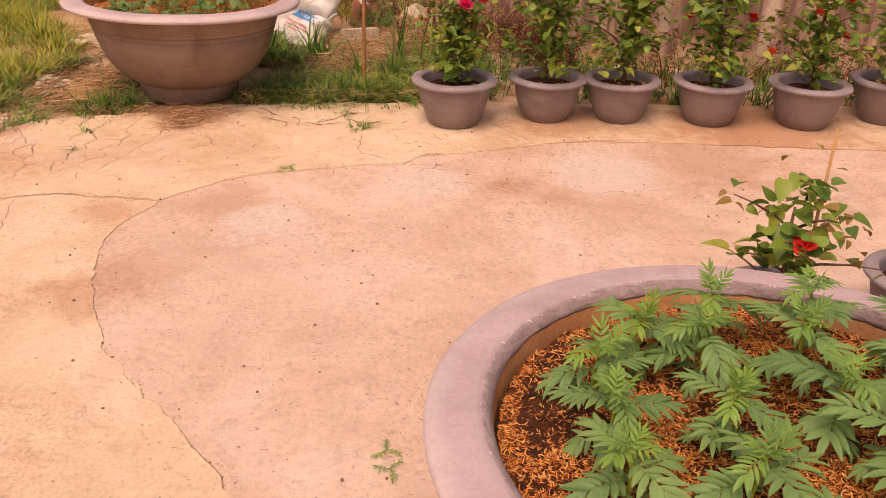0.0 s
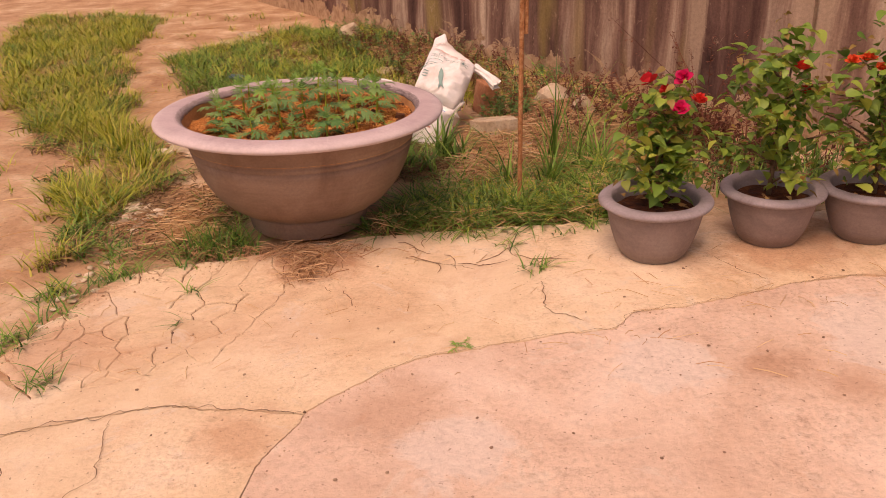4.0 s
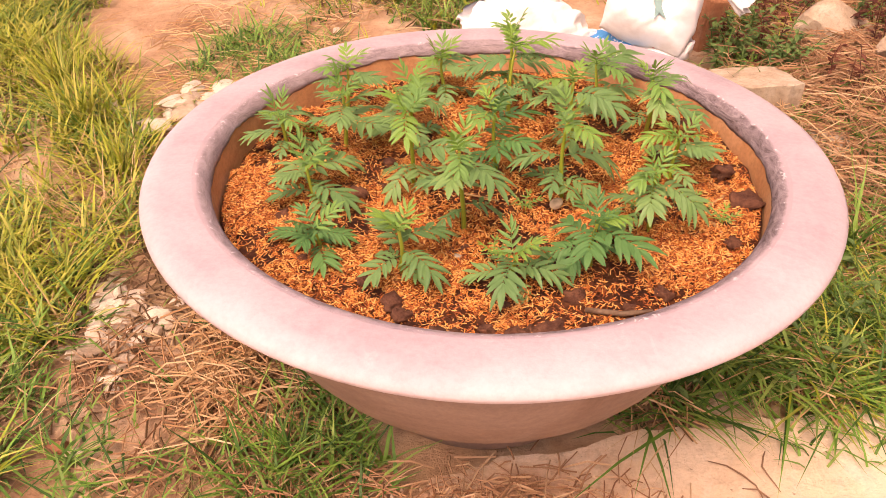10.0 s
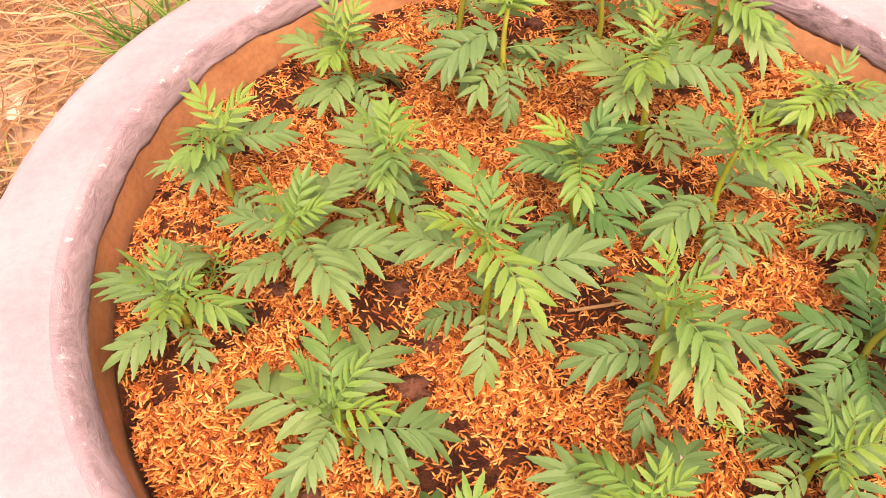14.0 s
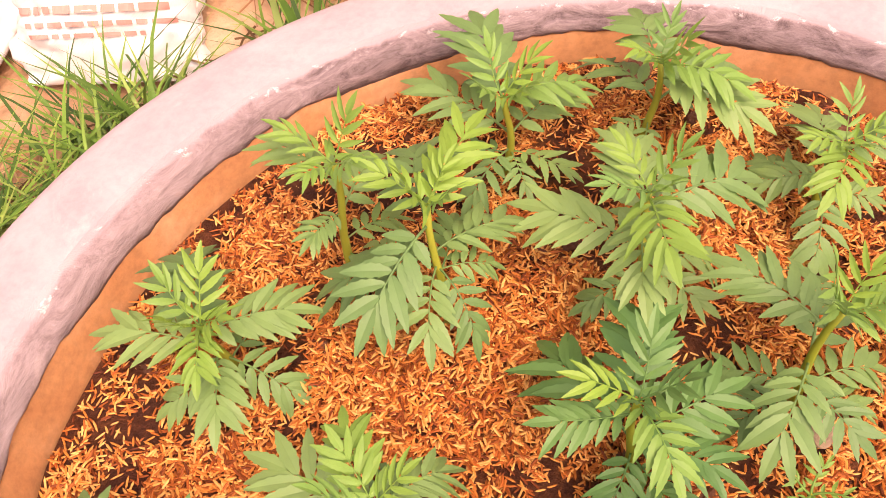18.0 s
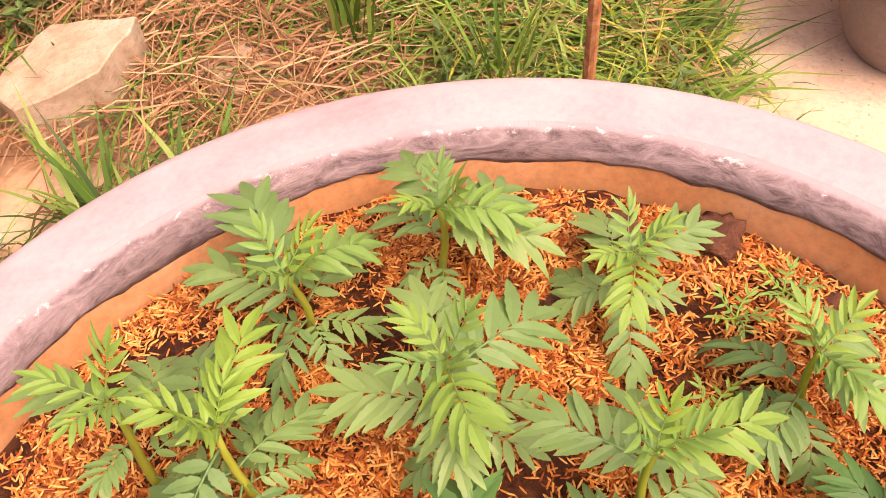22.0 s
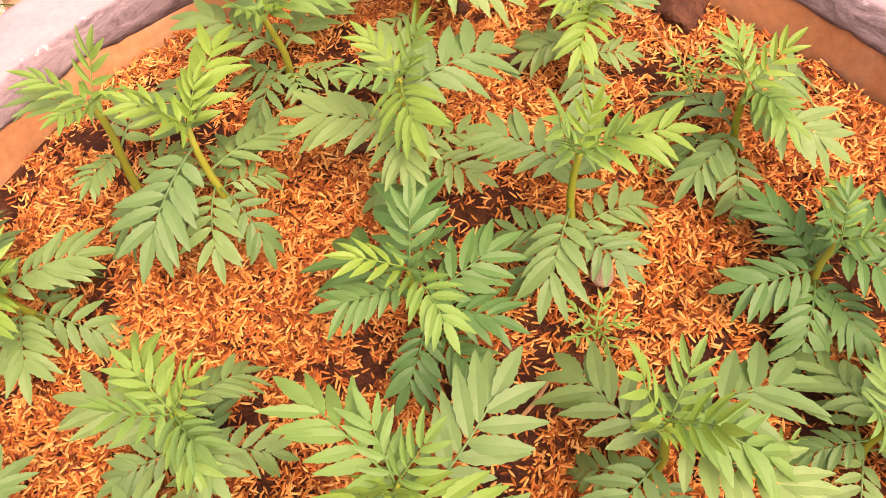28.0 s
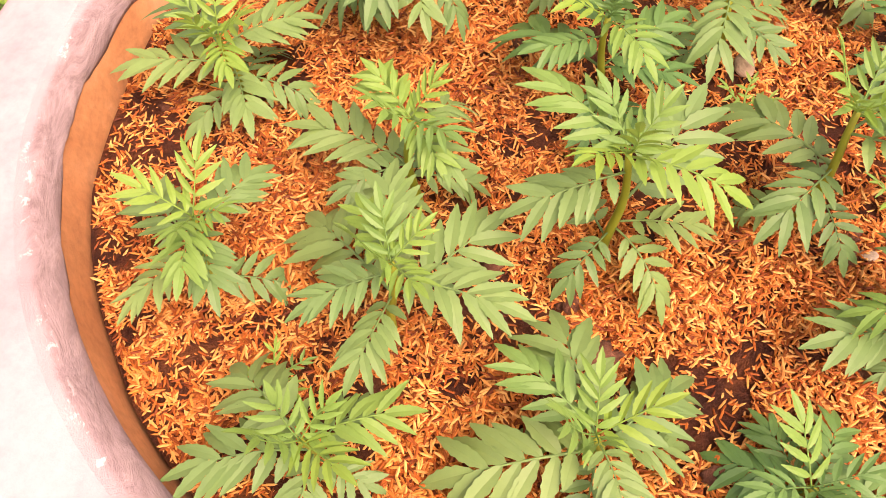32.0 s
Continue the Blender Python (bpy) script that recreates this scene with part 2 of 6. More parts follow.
DRYRED = varied("dried_red_leaf", [(0.10, 0.03, 0.02), (0.16, 0.05, 0.03), (0.22, 0.08, 0.04)], 0.7, 0.15, island=True)
FALLEN = varied("fallen_leaf", [(0.42, 0.21, 0.08), (0.55, 0.33, 0.13), (0.30, 0.14, 0.06)], 0.7, 0.1)


def pot_material(name, dark, mid, light, dirt, speck=0.6, sky_lit=False):
    """Cast cement with a weathered, faintly banded skin and earth on it."""
    m, t, b = material(name, 0.75, spec=0.3)
    p = local(t)
    wide = grain(t, p, 5, 5, 0.65, 0.8)
    fine = grain(t, p, 110, 4, 0.7)
    band = grain(t, local(t, (0.6, 0.6, 60)), 1.0, 3, 0.5)
    base = ramp(t, wide, (0.28, dark), (0.5, mid), (0.75, light))
    base = mix(t, 0.35, base, ramp(t, band, (0.3, (0.8, 0.78, 0.76)), (0.7, (1.1, 1.1, 1.1))), "MULTIPLY")
    base = mix(t, ramp(t, grain(t, p, 9, 6, 0.7, 1.5), (0.6, (0, 0, 0)), (0.78, (0.55, 0.55, 0.55))), base, dirt)
    if sky_lit:
        # sky light on the rim's outer slope, put into the colour as near white
        flat = t.nodes.new("ShaderNodeVectorMath")
        flat.operation = "LENGTH"
        t.links.new(local(t, (1, 1, 0)), flat.inputs[0])
        out = t.nodes.new("ShaderNodeMath")
        out.operation = "MULTIPLY_ADD"
        out.inputs[1].default_value = 0.09
        t.links.new(grain(t, p, 6, 7, 0.65, 0.8), out.inputs[0])
        t.links.new(flat.outputs["Value"], out.inputs[2])
        base = mix(t, ramp(t, out.outputs[0], (0.522, (0, 0, 0)), (0.565, (0.7, 0.7, 0.7))), base, (0.63, 0.53, 0.52))
    base = mix(t, speck, base, ramp(t, fine, (0.25, (0.75, 0.75, 0.75)), (0.6, (1.06, 1.06, 1.06))), "MULTIPLY")
    t.links.new(base, b.inputs["Base Color"])
    relief(t, b, fine, 0.25, 0.003)
    return m


POT = pot_material("brown_cement", (0.20, 0.125, 0.09), (0.27, 0.18, 0.135), (0.33, 0.235, 0.185), (0.36, 0.21, 0.12))
RIM = pot_material("lavender_grey_cement", (0.40, 0.30, 0.305), (0.485, 0.37, 0.37), (0.56, 0.445, 0.44), (0.64, 0.55, 0.53), 0.45, True)
INNER = pot_material("earth_stained_cement", (0.40, 0.165, 0.065), (0.56, 0.27, 0.115), (0.66, 0.39, 0.22), (0.34, 0.13, 0.05), 0.9)


def lip_material():
    """Bare grey cement inside the rim: streaked round the bowl, with chalky flakes along its upper side."""
    m, t, b = material("flaked_grey_cement", 0.85, spec=0.2)
    p = local(t)
    split = t.nodes.new("ShaderNodeSeparateXYZ")
    t.links.new(p, split.inputs[0])
    streak = grain(t, local(t, (1, 1, 4)), 22, 8, 0.8, 0.9)
    base = ramp(t, streak, (0.38, (0.12, 0.085, 0.082)), (0.48, (0.225, 0.17, 0.168)), (0.58, (0.32, 0.25, 0.245)), (0.68, (0.44, 0.35, 0.34)))
    # one half has lost its coat, the other only greyed
    side = ramp(t, split.outputs[0], (0.0, (0.75, 0.75, 0.75)), (0.15, (0, 0, 0)))
    base = mix(t, side, base, ramp(t, streak, (0.36, (0.27, 0.205, 0.20)), (0.62, (0.46, 0.36, 0.35))))
    flat = t.nodes.new("ShaderNodeCombineXYZ")
    t.links.new(split.outputs[0], flat.inputs[0])
    t.links.new(split.outputs[1], flat.inputs[1])
    radius = t.nodes.new("ShaderNodeVectorMath")
    radius.operation = "LENGTH"
    t.links.new(flat.outputs[0], radius.inputs[0])
    edge = t.nodes.new("ShaderNodeMath")
    edge.operation = "MULTIPLY_ADD"
    edge.inputs[1].default_value = 0.018
    t.links.new(grain(t, p, 13, 7, 0.72, 0.5), edge.inputs[0])
    t.links.new(radius.outputs["Value"], edge.inputs[2])
    # the coat's worn edge, at a radius of about 0.433
    base = mix(t, ramp(t, edge.outputs[0], (0.4410, (0, 0, 0)), (0.4455, (1, 1, 1))), base, ramp(t, grain(t, p, 5, 5, 0.65, 0.8), (0.28, (0.40, 0.30, 0.305)), (0.5, (0.485, 0.37, 0.37)), (0.75, (0.56, 0.445, 0.44))))
    chalk = ramp(t, grain(t, local(t, (1, 1, 3)), 55, 5, 0.7, 0.4), (0.58, (0, 0, 0)), (0.64, (0.85, 0.85, 0.85)))
    near = ramp(t, edge.outputs[0], (0.4390, (0, 0, 0)), (0.4420, (1, 1, 1)), (0.4465, (1, 1, 1)), (0.4495, (0, 0, 0)))
    spots = t.nodes.new("ShaderNodeMath")
    spots.operation = "MULTIPLY"
    t.links.new(chalk, spots.inputs[0])
    t.links.new(near, spots.inputs[1])
    base = mix(t, spots.outputs[0], base, (0.76, 0.70, 0.67))
    t.links.new(base, b.inputs["Base Color"])
    relief(t, b, streak, 0.7, 0.006)
    return m


LIP = lip_material()
GREYPOT = pot_material("grey_cement", (0.20, 0.15, 0.14), (0.26, 0.20, 0.185), (0.31, 0.25, 0.23), (0.30, 0.20, 0.14))
GREYRIM = pot_material("pale_grey_cement", (0.26, 0.215, 0.225), (0.33, 0.28, 0.29), (0.40, 0.35, 0.355), (0.34, 0.25, 0.2))


# where lime has run down the wall
PALE_RUNS = [((2.0, 0.92, 0.5), 0.28), ((1.62, 1.43, 0.6), 0.14), ((3.1, 0.9, 0.5), 0.12)]


def wall_material():
    """Old lime plaster under black algae, in upright runs."""
    m, t, b = material("stained_plaster", 0.95, spec=0.15)
    p = place(t)
    runs = grain(t, place(t, (1, 1, 0.09)), 5.0, 7, 0.62, 0.5)
    wide = grain(t, place(t, (1, 1, 0.3)), 1.3, 4, 0.6, 0.5)
    fine = grain(t, p, 70, 5, 0.7)
    base = ramp(t, runs, (0.28, (0.045, 0.024, 0.020)), (0.42, (0.13, 0.066, 0.052)), (0.50, (0.21, 0.118, 0.088)), (0.57, (0.34, 0.215, 0.155)), (0.66, (0.56, 0.42, 0.31)))
    base = mix(t, ramp(t, wide, (0.48, (0, 0, 0)), (0.66, (0.6, 0.6, 0.6))), base, ramp(t, grain(t, place(t, (1, 1, 0.35)), 9, 7, 0.75, 0.6), (0.36, (0.035, 0.018, 0.015)), (0.50, (0.13, 0.068, 0.055)), (0.66, (0.24, 0.14, 0.11))))
    moss = grain(t, place(t, (1, 1, 0.12)), 2.3, 3, 0.5)
    base = mix(t, ramp(t, moss, (0.58, (0, 0, 0)), (0.68, (0.75, 0.75, 0.75))), base, (0.33, 0.24, 0.08))
    spots = grain(t, place(t, (1, 1, 0.6)), 11, 6, 0.75, 0.8)
    base = mix(t, ramp(t, spots, (0.60, (0, 0, 0)), (0.66, (0.7, 0.7, 0.7))), base, (0.42, 0.29, 0.20))
    for centre, reach in PALE_RUNS:
        far = t.nodes.new("ShaderNodeVectorMath")
        far.operation = "DISTANCE"
        far.inputs[1].default_value = (centre[0], centre[1], centre[2] * 0.12)
        t.links.new(place(t, (1, 1, 0.12)), far.inputs[0])
        edge = t.nodes.new("ShaderNodeMath")
        edge.operation = "MULTIPLY_ADD"
        t.links.new(far.outputs["Value"], edge.inputs[0])
        edge.inputs[1].default_value = -1 / reach
        t.links.new(grain(t, place(t, (1, 1, 0.1)), 7, 5, 0.7, 1.0), edge.inputs[2])
        base = mix(t, ramp(t, edge.outputs[0], (0.0, (0, 0, 0)), (0.2, (0.7, 0.7, 0.7))), base, (0.52, 0.37, 0.26))
    # pale patches where the skin has flaked off near the foot
    geo = t.nodes.new("ShaderNodeNewGeometry")
    split = t.nodes.new("ShaderNodeSeparateXYZ")
    t.links.new(geo.outputs["Position"], split.inputs[0])
    low = t.nodes.new("ShaderNodeMath")
    low.operation = "MULTIPLY_ADD"
    t.links.new(split.outputs[2], low.inputs[0])
    low.inputs[1].default_value = -1.3
    t.links.new(grain(t, place(t, (1, 1, 1.3)), 4.5, 6, 0.65, 0.8), low.inputs[2])
    flake = ramp(t, low.outputs[0], (0.33, (0, 0, 0)), (0.35, (1, 1, 1)))
    base = mix(t, flake, base, ramp(t, grain(t, p, 12, 5, 0.7), (0.3, (0.26, 0.15, 0.09)), (0.55, (0.47, 0.31, 0.19)), (0.8, (0.58, 0.44, 0.31))))
    base = mix(t, 0.7, base, ramp(t, fine, (0.3, (0.7, 0.7, 0.7)), (0.65, (1.1, 1.1, 1.1))), "MULTIPLY")
    t.links.new(base, b.inputs["Base Color"])
    relief(t, b, fine, 0.5, 0.006)
    return m


def rust_material():
    m, t, b = material("rusty_steel", 0.85, 0.15, 0.3)
    p = local(t)
    base = ramp(t, grain(t, p, 40, 6, 0.7, 1.0), (0.3, (0.18, 0.07, 0.035)), (0.5, (0.42, 0.18, 0.075)), (0.7, (0.56, 0.32, 0.17)))
    t.links.new(base, b.inputs["Base Color"])
    relief(t, b, grain(t, p, 160, 4, 0.7), 0.7, 0.004)
    return m


def sack_material():
    """White woven plastic with dust on it."""
    m, t, b = material("white_woven_sack", 0.55, spec=0.35)
    p = local(t)
    wa = node(t, "ShaderNodeTexWave", Scale=150.0, Distortion=0.5)
    t.links.new(p, wa.inputs["Vector"])
    base = ramp(t, grain(t, p, 7, 5, 0.6, 0.5), (0.3, (0.60, 0.52, 0.46)), (0.5, (0.78, 0.74, 0.70)), (0.7, (0.86, 0.84, 0.82)))
    t.links.new(base, b.inputs["Base Color"])
    relief(t, b, wa.outputs["Fac"], 0.15, 0.002)
    return m


def plain(name, colour, rough=0.6):
    m, t, b = material(name, rough)
    t.links.new(mix(t, 0.5, colour, ramp(t, grain(t, local(t), 30, 4, 0.6), (0.3, (0.75, 0.75, 0.75)), (0.7, (1.1, 1.1, 1.1))), "MULTIPLY"), b.inputs["Base Color"])
    return m


FADEDINK = plain("faded_pink_print", (0.70, 0.50, 0.44))
PLASTER, RUST, SACK = wall_material(), rust_material(), sack_material()
BARE = speckled("flaked_pale_plaster", (0.36, 0.24, 0.16), (0.48, 0.34, 0.23), (0.58, 0.44, 0.32), 6, 60, bump=0.6)
BLUEINK, REDINK, GREENINK, PALEINK = plain("blue_print", (0.05, 0.30, 0.60)), plain("red_print", (0.66, 0.30, 0.24)), plain("green_print", (0.22, 0.36, 0.32)), plain("white_print", (0.82, 0.82, 0.82))

# ---- helpers ----
def link_mesh(name, verts, faces, mat, smooth=False):
    me = bpy.data.meshes.new(name)
    me.from_pydata([tuple(v) for v in verts], [], [tuple(f) for f in faces])
    me.materials.append(mat)
    if smooth:
        me.polygons.foreach_set("use_smooth", [True] * len(me.polygons))
    me.update()
    return me


def part(name, me, parent=None, m=None, label=""):
    """Links a mesh as one object, under a thing or a part where one is given."""
    ob = new(name, me)
    if parent is not None:
        ob.parent = parent
    if m is not None:
        ob.matrix_basis = m
    if label:
        ob["label"] = label
    return ob


def lathe(profile, steps=72, wob=0.0, seed=0):
    """Verts and faces of a turned form from (radius, height) pairs."""
    verts, faces = [], []
    n = len(profile)
    for k in range(steps):
        a = 2 * math.pi * k / steps
        w = 1 + wob * noise.noise((math.cos(a) * 1.3 + seed, math.sin(a) * 1.3, seed * 0.7))
        verts += [(r * w * math.cos(a), r * w * math.sin(a), z + wob * 0.3 * noise.noise((math.cos(a) * 2, math.sin(a) * 2, seed + 5))) for r, z in profile]
    for k in range(steps):
        a, b = k * n, ((k + 1) % steps) * n
        faces += [(a + j, b + j, b + j + 1, a + j + 1) for j in range(n - 1)]
    return verts, faces


def tube(points, radii, sides=6):
    """A round bar along points, closed at its ends."""
    verts, faces = [], []
    for k, (p, r) in enumerate(zip(points, radii)):
        p = Vector(p)
        d = Vector(points[min(k + 1, len(points) - 1)]) - Vector(points[max(k - 1, 0)])
        side = d.cross(Vector((0.31, 0.17, 0.93))).normalized() if d.length > 1e-9 else Vector((1, 0, 0))
        up = d.cross(side).normalized()
        verts += [p + r * (math.cos(2 * math.pi * j / sides) * side + math.sin(2 * math.pi * j / sides) * up) for j in range(sides)]
    for k in range(len(points) - 1):
        a, b = k * sides, (k + 1) * sides
        faces += [(a + j, a + (j + 1) % sides, b + (j + 1) % sides, b + j) for j in range(sides)]
    faces += [tuple(range(sides))[::-1], tuple(range((len(points) - 1) * sides, len(points) * sides))]
    return verts, faces


def join(*pieces):
    verts, faces = [], []
    for v, f in pieces:
        o = len(verts)
        verts += list(v)
        faces += [tuple(i + o for i in q) for q in f]
    return verts, faces


def lump(seed, size, detail=2, rough=0.25, flat=1.0, cuts=0):
    """A stone or clod: a ball pushed about by noise, with some flat breaks."""
    bm = bmesh.new()
    bmesh.ops.create_icosphere(bm, subdivisions=detail, radius=1.0)
    rng = random.Random(seed)
    planes = [(Vector((rng.uniform(-1, 1), rng.uniform(-1, 1), rng.uniform(-0.6, 1))).normalized(), rng.uniform(0.55, 0.8)) for _ in range(cuts)]
    for v in bm.verts:
        c = v.co.copy()
        c *= 1 + rough * noise.noise(c * 1.6 + Vector((seed * 3.1, 0, 0))) + rough * 0.45 * noise.noise(c * 4.5 + Vector((0, seed * 1.7, 0)))
        for nrm, d in planes:
            over = c.dot(nrm) - d
            if over > 0:
                c -= nrm * over * 0.93
        v.co = Vector((c.x * size[0], c.y * size[1], c.z * size[2] * flat))
    me = bpy.data.meshes.new("lump")
    bm.to_mesh(me)
    bm.free()
    return me


def with_material(me, mat, smooth=True):
    me.materials.append(mat)
    if smooth:
        me.polygons.foreach_set("use_smooth", [True] * len(me.polygons))
    return me


def ground_z(x, y):
    """Height of the earth: a little below the paving, rising towards the foot of the wall."""
    rise = 0.07 * math.exp(-((x - 1.15) ** 2 + (y - 1.25) ** 2) / 0.35) + 0.03 * math.exp(-((x - 0.1) ** 2 + (y - 2.4) ** 2) / 1.2)
    wave = 0.018 * noise.noise((x * 1.7, y * 1.7, 0.3)) + 0.007 * noise.noise((x * 6, y * 6, 2.0))
    return -0.022 + rise + wave * max(0.0, 1 - max(0, math.hypot(x, y) - 6) / 20)


def inside(x, y, poly):
    hit = False
    for k in range(len(poly)):
        (xa, ya), (xb, yb) = poly[k], poly[k - 1]
        if (ya > y) != (yb > y) and x < (xb - xa) * (y - ya) / (yb - ya) + xa:
            hit = not hit
    return hit


def in_planter(x, y):
    return math.hypot(x, y) < 0.262


def scatter(poly, count, rng, patchy=0.0, scale=2.5, seed=0.0):
    """Points inside an outline; patchy: how far noise thins them out."""
    xs, ys = [p[0] for p in poly], [p[1] for p in poly]
    out, tries = [], 0
    while len(out) < count and tries < count * 40:
        tries += 1
        x, y = rng.uniform(min(xs), max(xs)), rng.uniform(min(ys), max(ys))
        jx, jy = x + 0.16 * noise.noise((x * 3.5, y * 3.5, 5)) + 0.08 * noise.noise((x * 11, y * 11, 6)), y + 0.16 * noise.noise((x * 3.5, y * 3.5, 8)) + 0.08 * noise.noise((x * 11, y * 11, 3))
        if inside(jx, jy, poly) and not on_slab(x, y) and not in_planter(x, y) and noise.noise((x * scale, y * scale, seed)) * 0.5 + 0.5 > patchy * rng.random() + patchy * 0.35:
            out.append((x, y))
    return out


def tufted(poly, tufts, each, reach, rng, patchy=0.0, scale=2.5, seed=0.0):
    """Roots in small tufts of uneven size inside an outline."""
    out = []
    for x, y in scatter(poly, tufts, rng, patchy, scale, seed):
        r = reach * rng.uniform(0.4, 1.4)
        out += [(x + rng.gauss(0, r), y + rng.gauss(0, r)) for _ in range(int(each * rng.uniform(0.3, 1.7)))]
    return [p for p in out if not on_slab(*p) and not in_planter(*p)]


def blades(roots, rng, tall, wide, bend=0.5, ground=ground_z, upright=0.35):
    """Verts and faces of bent grass blades, each a folded, tapering strip."""
    verts, faces = [], []
    for x, y in roots:
        h, w = rng.uniform(*tall), rng.uniform(*wide)
        a, lean, curl = rng.uniform(0, 2 * math.pi), rng.uniform(0, upright), rng.uniform(0.3, 1.0) * bend
        dx, dy = math.cos(a), math.sin(a)
        sx, sy = -dy * w / 2, dx * w / 2
        z0 = ground(x, y) - 0.004
        o = len(verts)
        for k, s in enumerate((0.0, 0.35, 0.7, 1.0)):
            out = h * (lean * s + curl * s * s)
            up = h * s * (1 - 0.45 * curl * s)
            px, py, pz = x + dx * out, y + dy * out, z0 + up
            if k < 3:
                t = (1.0, 0.85, 0.55)[k]
                verts += [(px - sx * t, py - sy * t, pz), (px + sx * t, py + sy * t, pz)]
            else:
                verts.append((px, py, pz))
        faces += [(o, o + 1, o + 3, o + 2), (o + 2, o + 3, o + 5, o + 4), (o + 4, o + 5, o + 6)]
    return verts, faces


def straws(roots, rng, long, thick, ground=ground_z, lift=0.02):
    """Dry stalks lying about: thin three-sided bars."""
    verts, faces = [], []
    for x, y in roots:
        n, r, a = rng.uniform(*long), rng.uniform(*thick), rng.uniform(0, math.pi)
        dx, dy = math.cos(a) * n / 2, math.sin(a) * n / 2
        z = ground(x, y)
        za, zb = z + rng.uniform(0.002, lift), z + rng.uniform(0.002, lift)
        kink = rng.uniform(-0.2, 0.2)
        pts = [(x - dx, y - dy, za), (x - dy * kink, y + dx * kink, max(za, zb) + 0.003), (x + dx, y + dy, zb)]
        o = len(verts)
        for px, py, pz in pts:
            verts += [(px - dy / n * 2 * r, py + dx / n * 2 * r, pz), (px + dy / n * 2 * r, py - dx / n * 2 * r, pz), (px, py, pz + 1.7 * r)]
        for k in range(2):
            q = o + 3 * k
            faces += [(q, q + 1, q + 4, q + 3), (q + 1, q + 2, q + 5, q + 4), (q + 2, q, q + 3, q + 5)]
    return verts, faces


# ---- the ground ----
def spread(reach, near, fine):
    """Coordinates fine near the middle and coarse far out."""
    inner = list(np.arange(-near, near + 1e-6, fine))
    outer, d, step = [], near, fine
    while d < reach:
        step *= 1.45
        d += step
        outer.append(d)
    return [-d for d in reversed(outer)] + inner + outer


SLAB_EDGE = [(-0.66, -1.05), (-0.64, -0.90), (-0.60, -0.72), (-0.54, -0.50), (-0.42, -0.425), (-0.19, -0.345), (-0.08, -0.27), (0.13, -0.20), (0.30, -0.14), (0.48, -0.11), (0.75, -0.05), (0.93, -0.03), (1.10, 0.04), (1.5, 0.06), (2.0, 0.12), (2.6, 0.16), (3.4, 0.28), (9.0, 0.9)]
PATCH_EDGE = [(1.25, -3.0), (0.905, -2.59), (0.72, -2.40), (0.48, -2.16), (0.36, -1.95), (0.27, -1.75), (0.215, -1.5), (0.285, -1.25), (0.42, -1.08), (0.57, -0.96), (0.85, -0.86), (1.09, -0.785), (1.14, -0.70), (1.42, -0.60), (1.65, -0.49), (1.88, -0.42)]
SPLIT = [(-0.62, -1.5), (-0.4, -1.35), (-0.09, -1.235), (0.1, -1.24), (0.285, -1.25)]


def on_slab(x, y):
    return inside(x, y, SLAB_EDGE + [(9, -12), (-0.9, -12), (-0.75, -1.6)])


xs, ys = spread(400, 5.2, 0.065), spread(400, 5.2, 0.065)
verts = [(x, y, (-0.008 if on_slab(x, y) else ground_z(x, y))) for y in ys for x in xs]
nx = len(xs)
faces = [(j * nx + i, j * nx + i + 1, (j + 1) * nx + i + 1, (j + 1) * nx + i) for j in range(len(ys) - 1) for i in range(nx - 1)]
ground = part("ground", link_mesh("ground", verts, faces, DIRT, True))
tagged(ground, "dry reddish bare earth with scattered grass and rubble", "ground", kind="structure")


# ---- the paving: broken concrete ----
def warp(x, y):
    """Shifts a point a little, alike on both sides of a crack, so that breaks run ragged."""
    return (x + 0.014 * noise.noise((x * 9, y * 9, 0)) + 0.009 * noise.noise((x * 29, y * 29, 4)) + 0.006 * noise.noise((x * 75, y * 75, 2)), y + 0.014 * noise.noise((x * 9, y * 9, 7)) + 0.009 * noise.noise((x * 29, y * 29, 9)) + 0.006 * noise.noise((x * 75, y * 75, 12)))


def ragged(poly, step=0.03):
    out = []
    for k, (x, y) in enumerate(poly):
        xb, yb = poly[(k + 1) % len(poly)]
        n = max(1, min(90, int(math.hypot(xb - x, yb - y) / step)))
        out += [warp(x + (xb - x) * j / n, y + (yb - y) * j / n) for j in range(n)]
    return out


def shrink(poly, gap):
    """A convex outline drawn in by a gap."""
    cx, cy = sum(p[0] for p in poly) / len(poly), sum(p[1] for p in poly) / len(poly)
    size = sum(math.hypot(p[0] - cx, p[1] - cy) for p in poly) / len(poly)
    f = 1 - gap / max(size, 0.02)
    return [(cx + (x - cx) * f, cy + (y - cy) * f) for x, y in poly]


def prism(name, poly, top, depth, mat, tilt=(0, 0)):
    """A flat piece with a rounded upper edge."""
    bm = bmesh.new()
    cx, cy = sum(p[0] for p in poly) / len(poly), sum(p[1] for p in poly) / len(poly)
    rise = lambda x, y: top + tilt[0] * (x - cx) + tilt[1] * (y - cy)
    ring = [bm.verts.new((x, y, rise(x, y))) for x, y in poly]
    low = [bm.verts.new((x, y, top - depth)) for x, y in poly]
    bm.faces.new(ring)
    for k in range(len(poly)):
        bm.faces.new((ring[k - 1], low[k - 1], low[k], ring[k]))
    bmesh.ops.recalc_face_normals(bm, faces=bm.faces)
    if len(poly) < 130:
        bmesh.ops.bevel(bm, geom=[e for e in bm.edges if all(v in set(ring) for v in e.verts)], offset=0.003, segments=1, affect="EDGES")
    me = bpy.data.meshes.new(name)
    bm.to_mesh(me)
    bm.free()
    me.materials.append(mat)
    return me


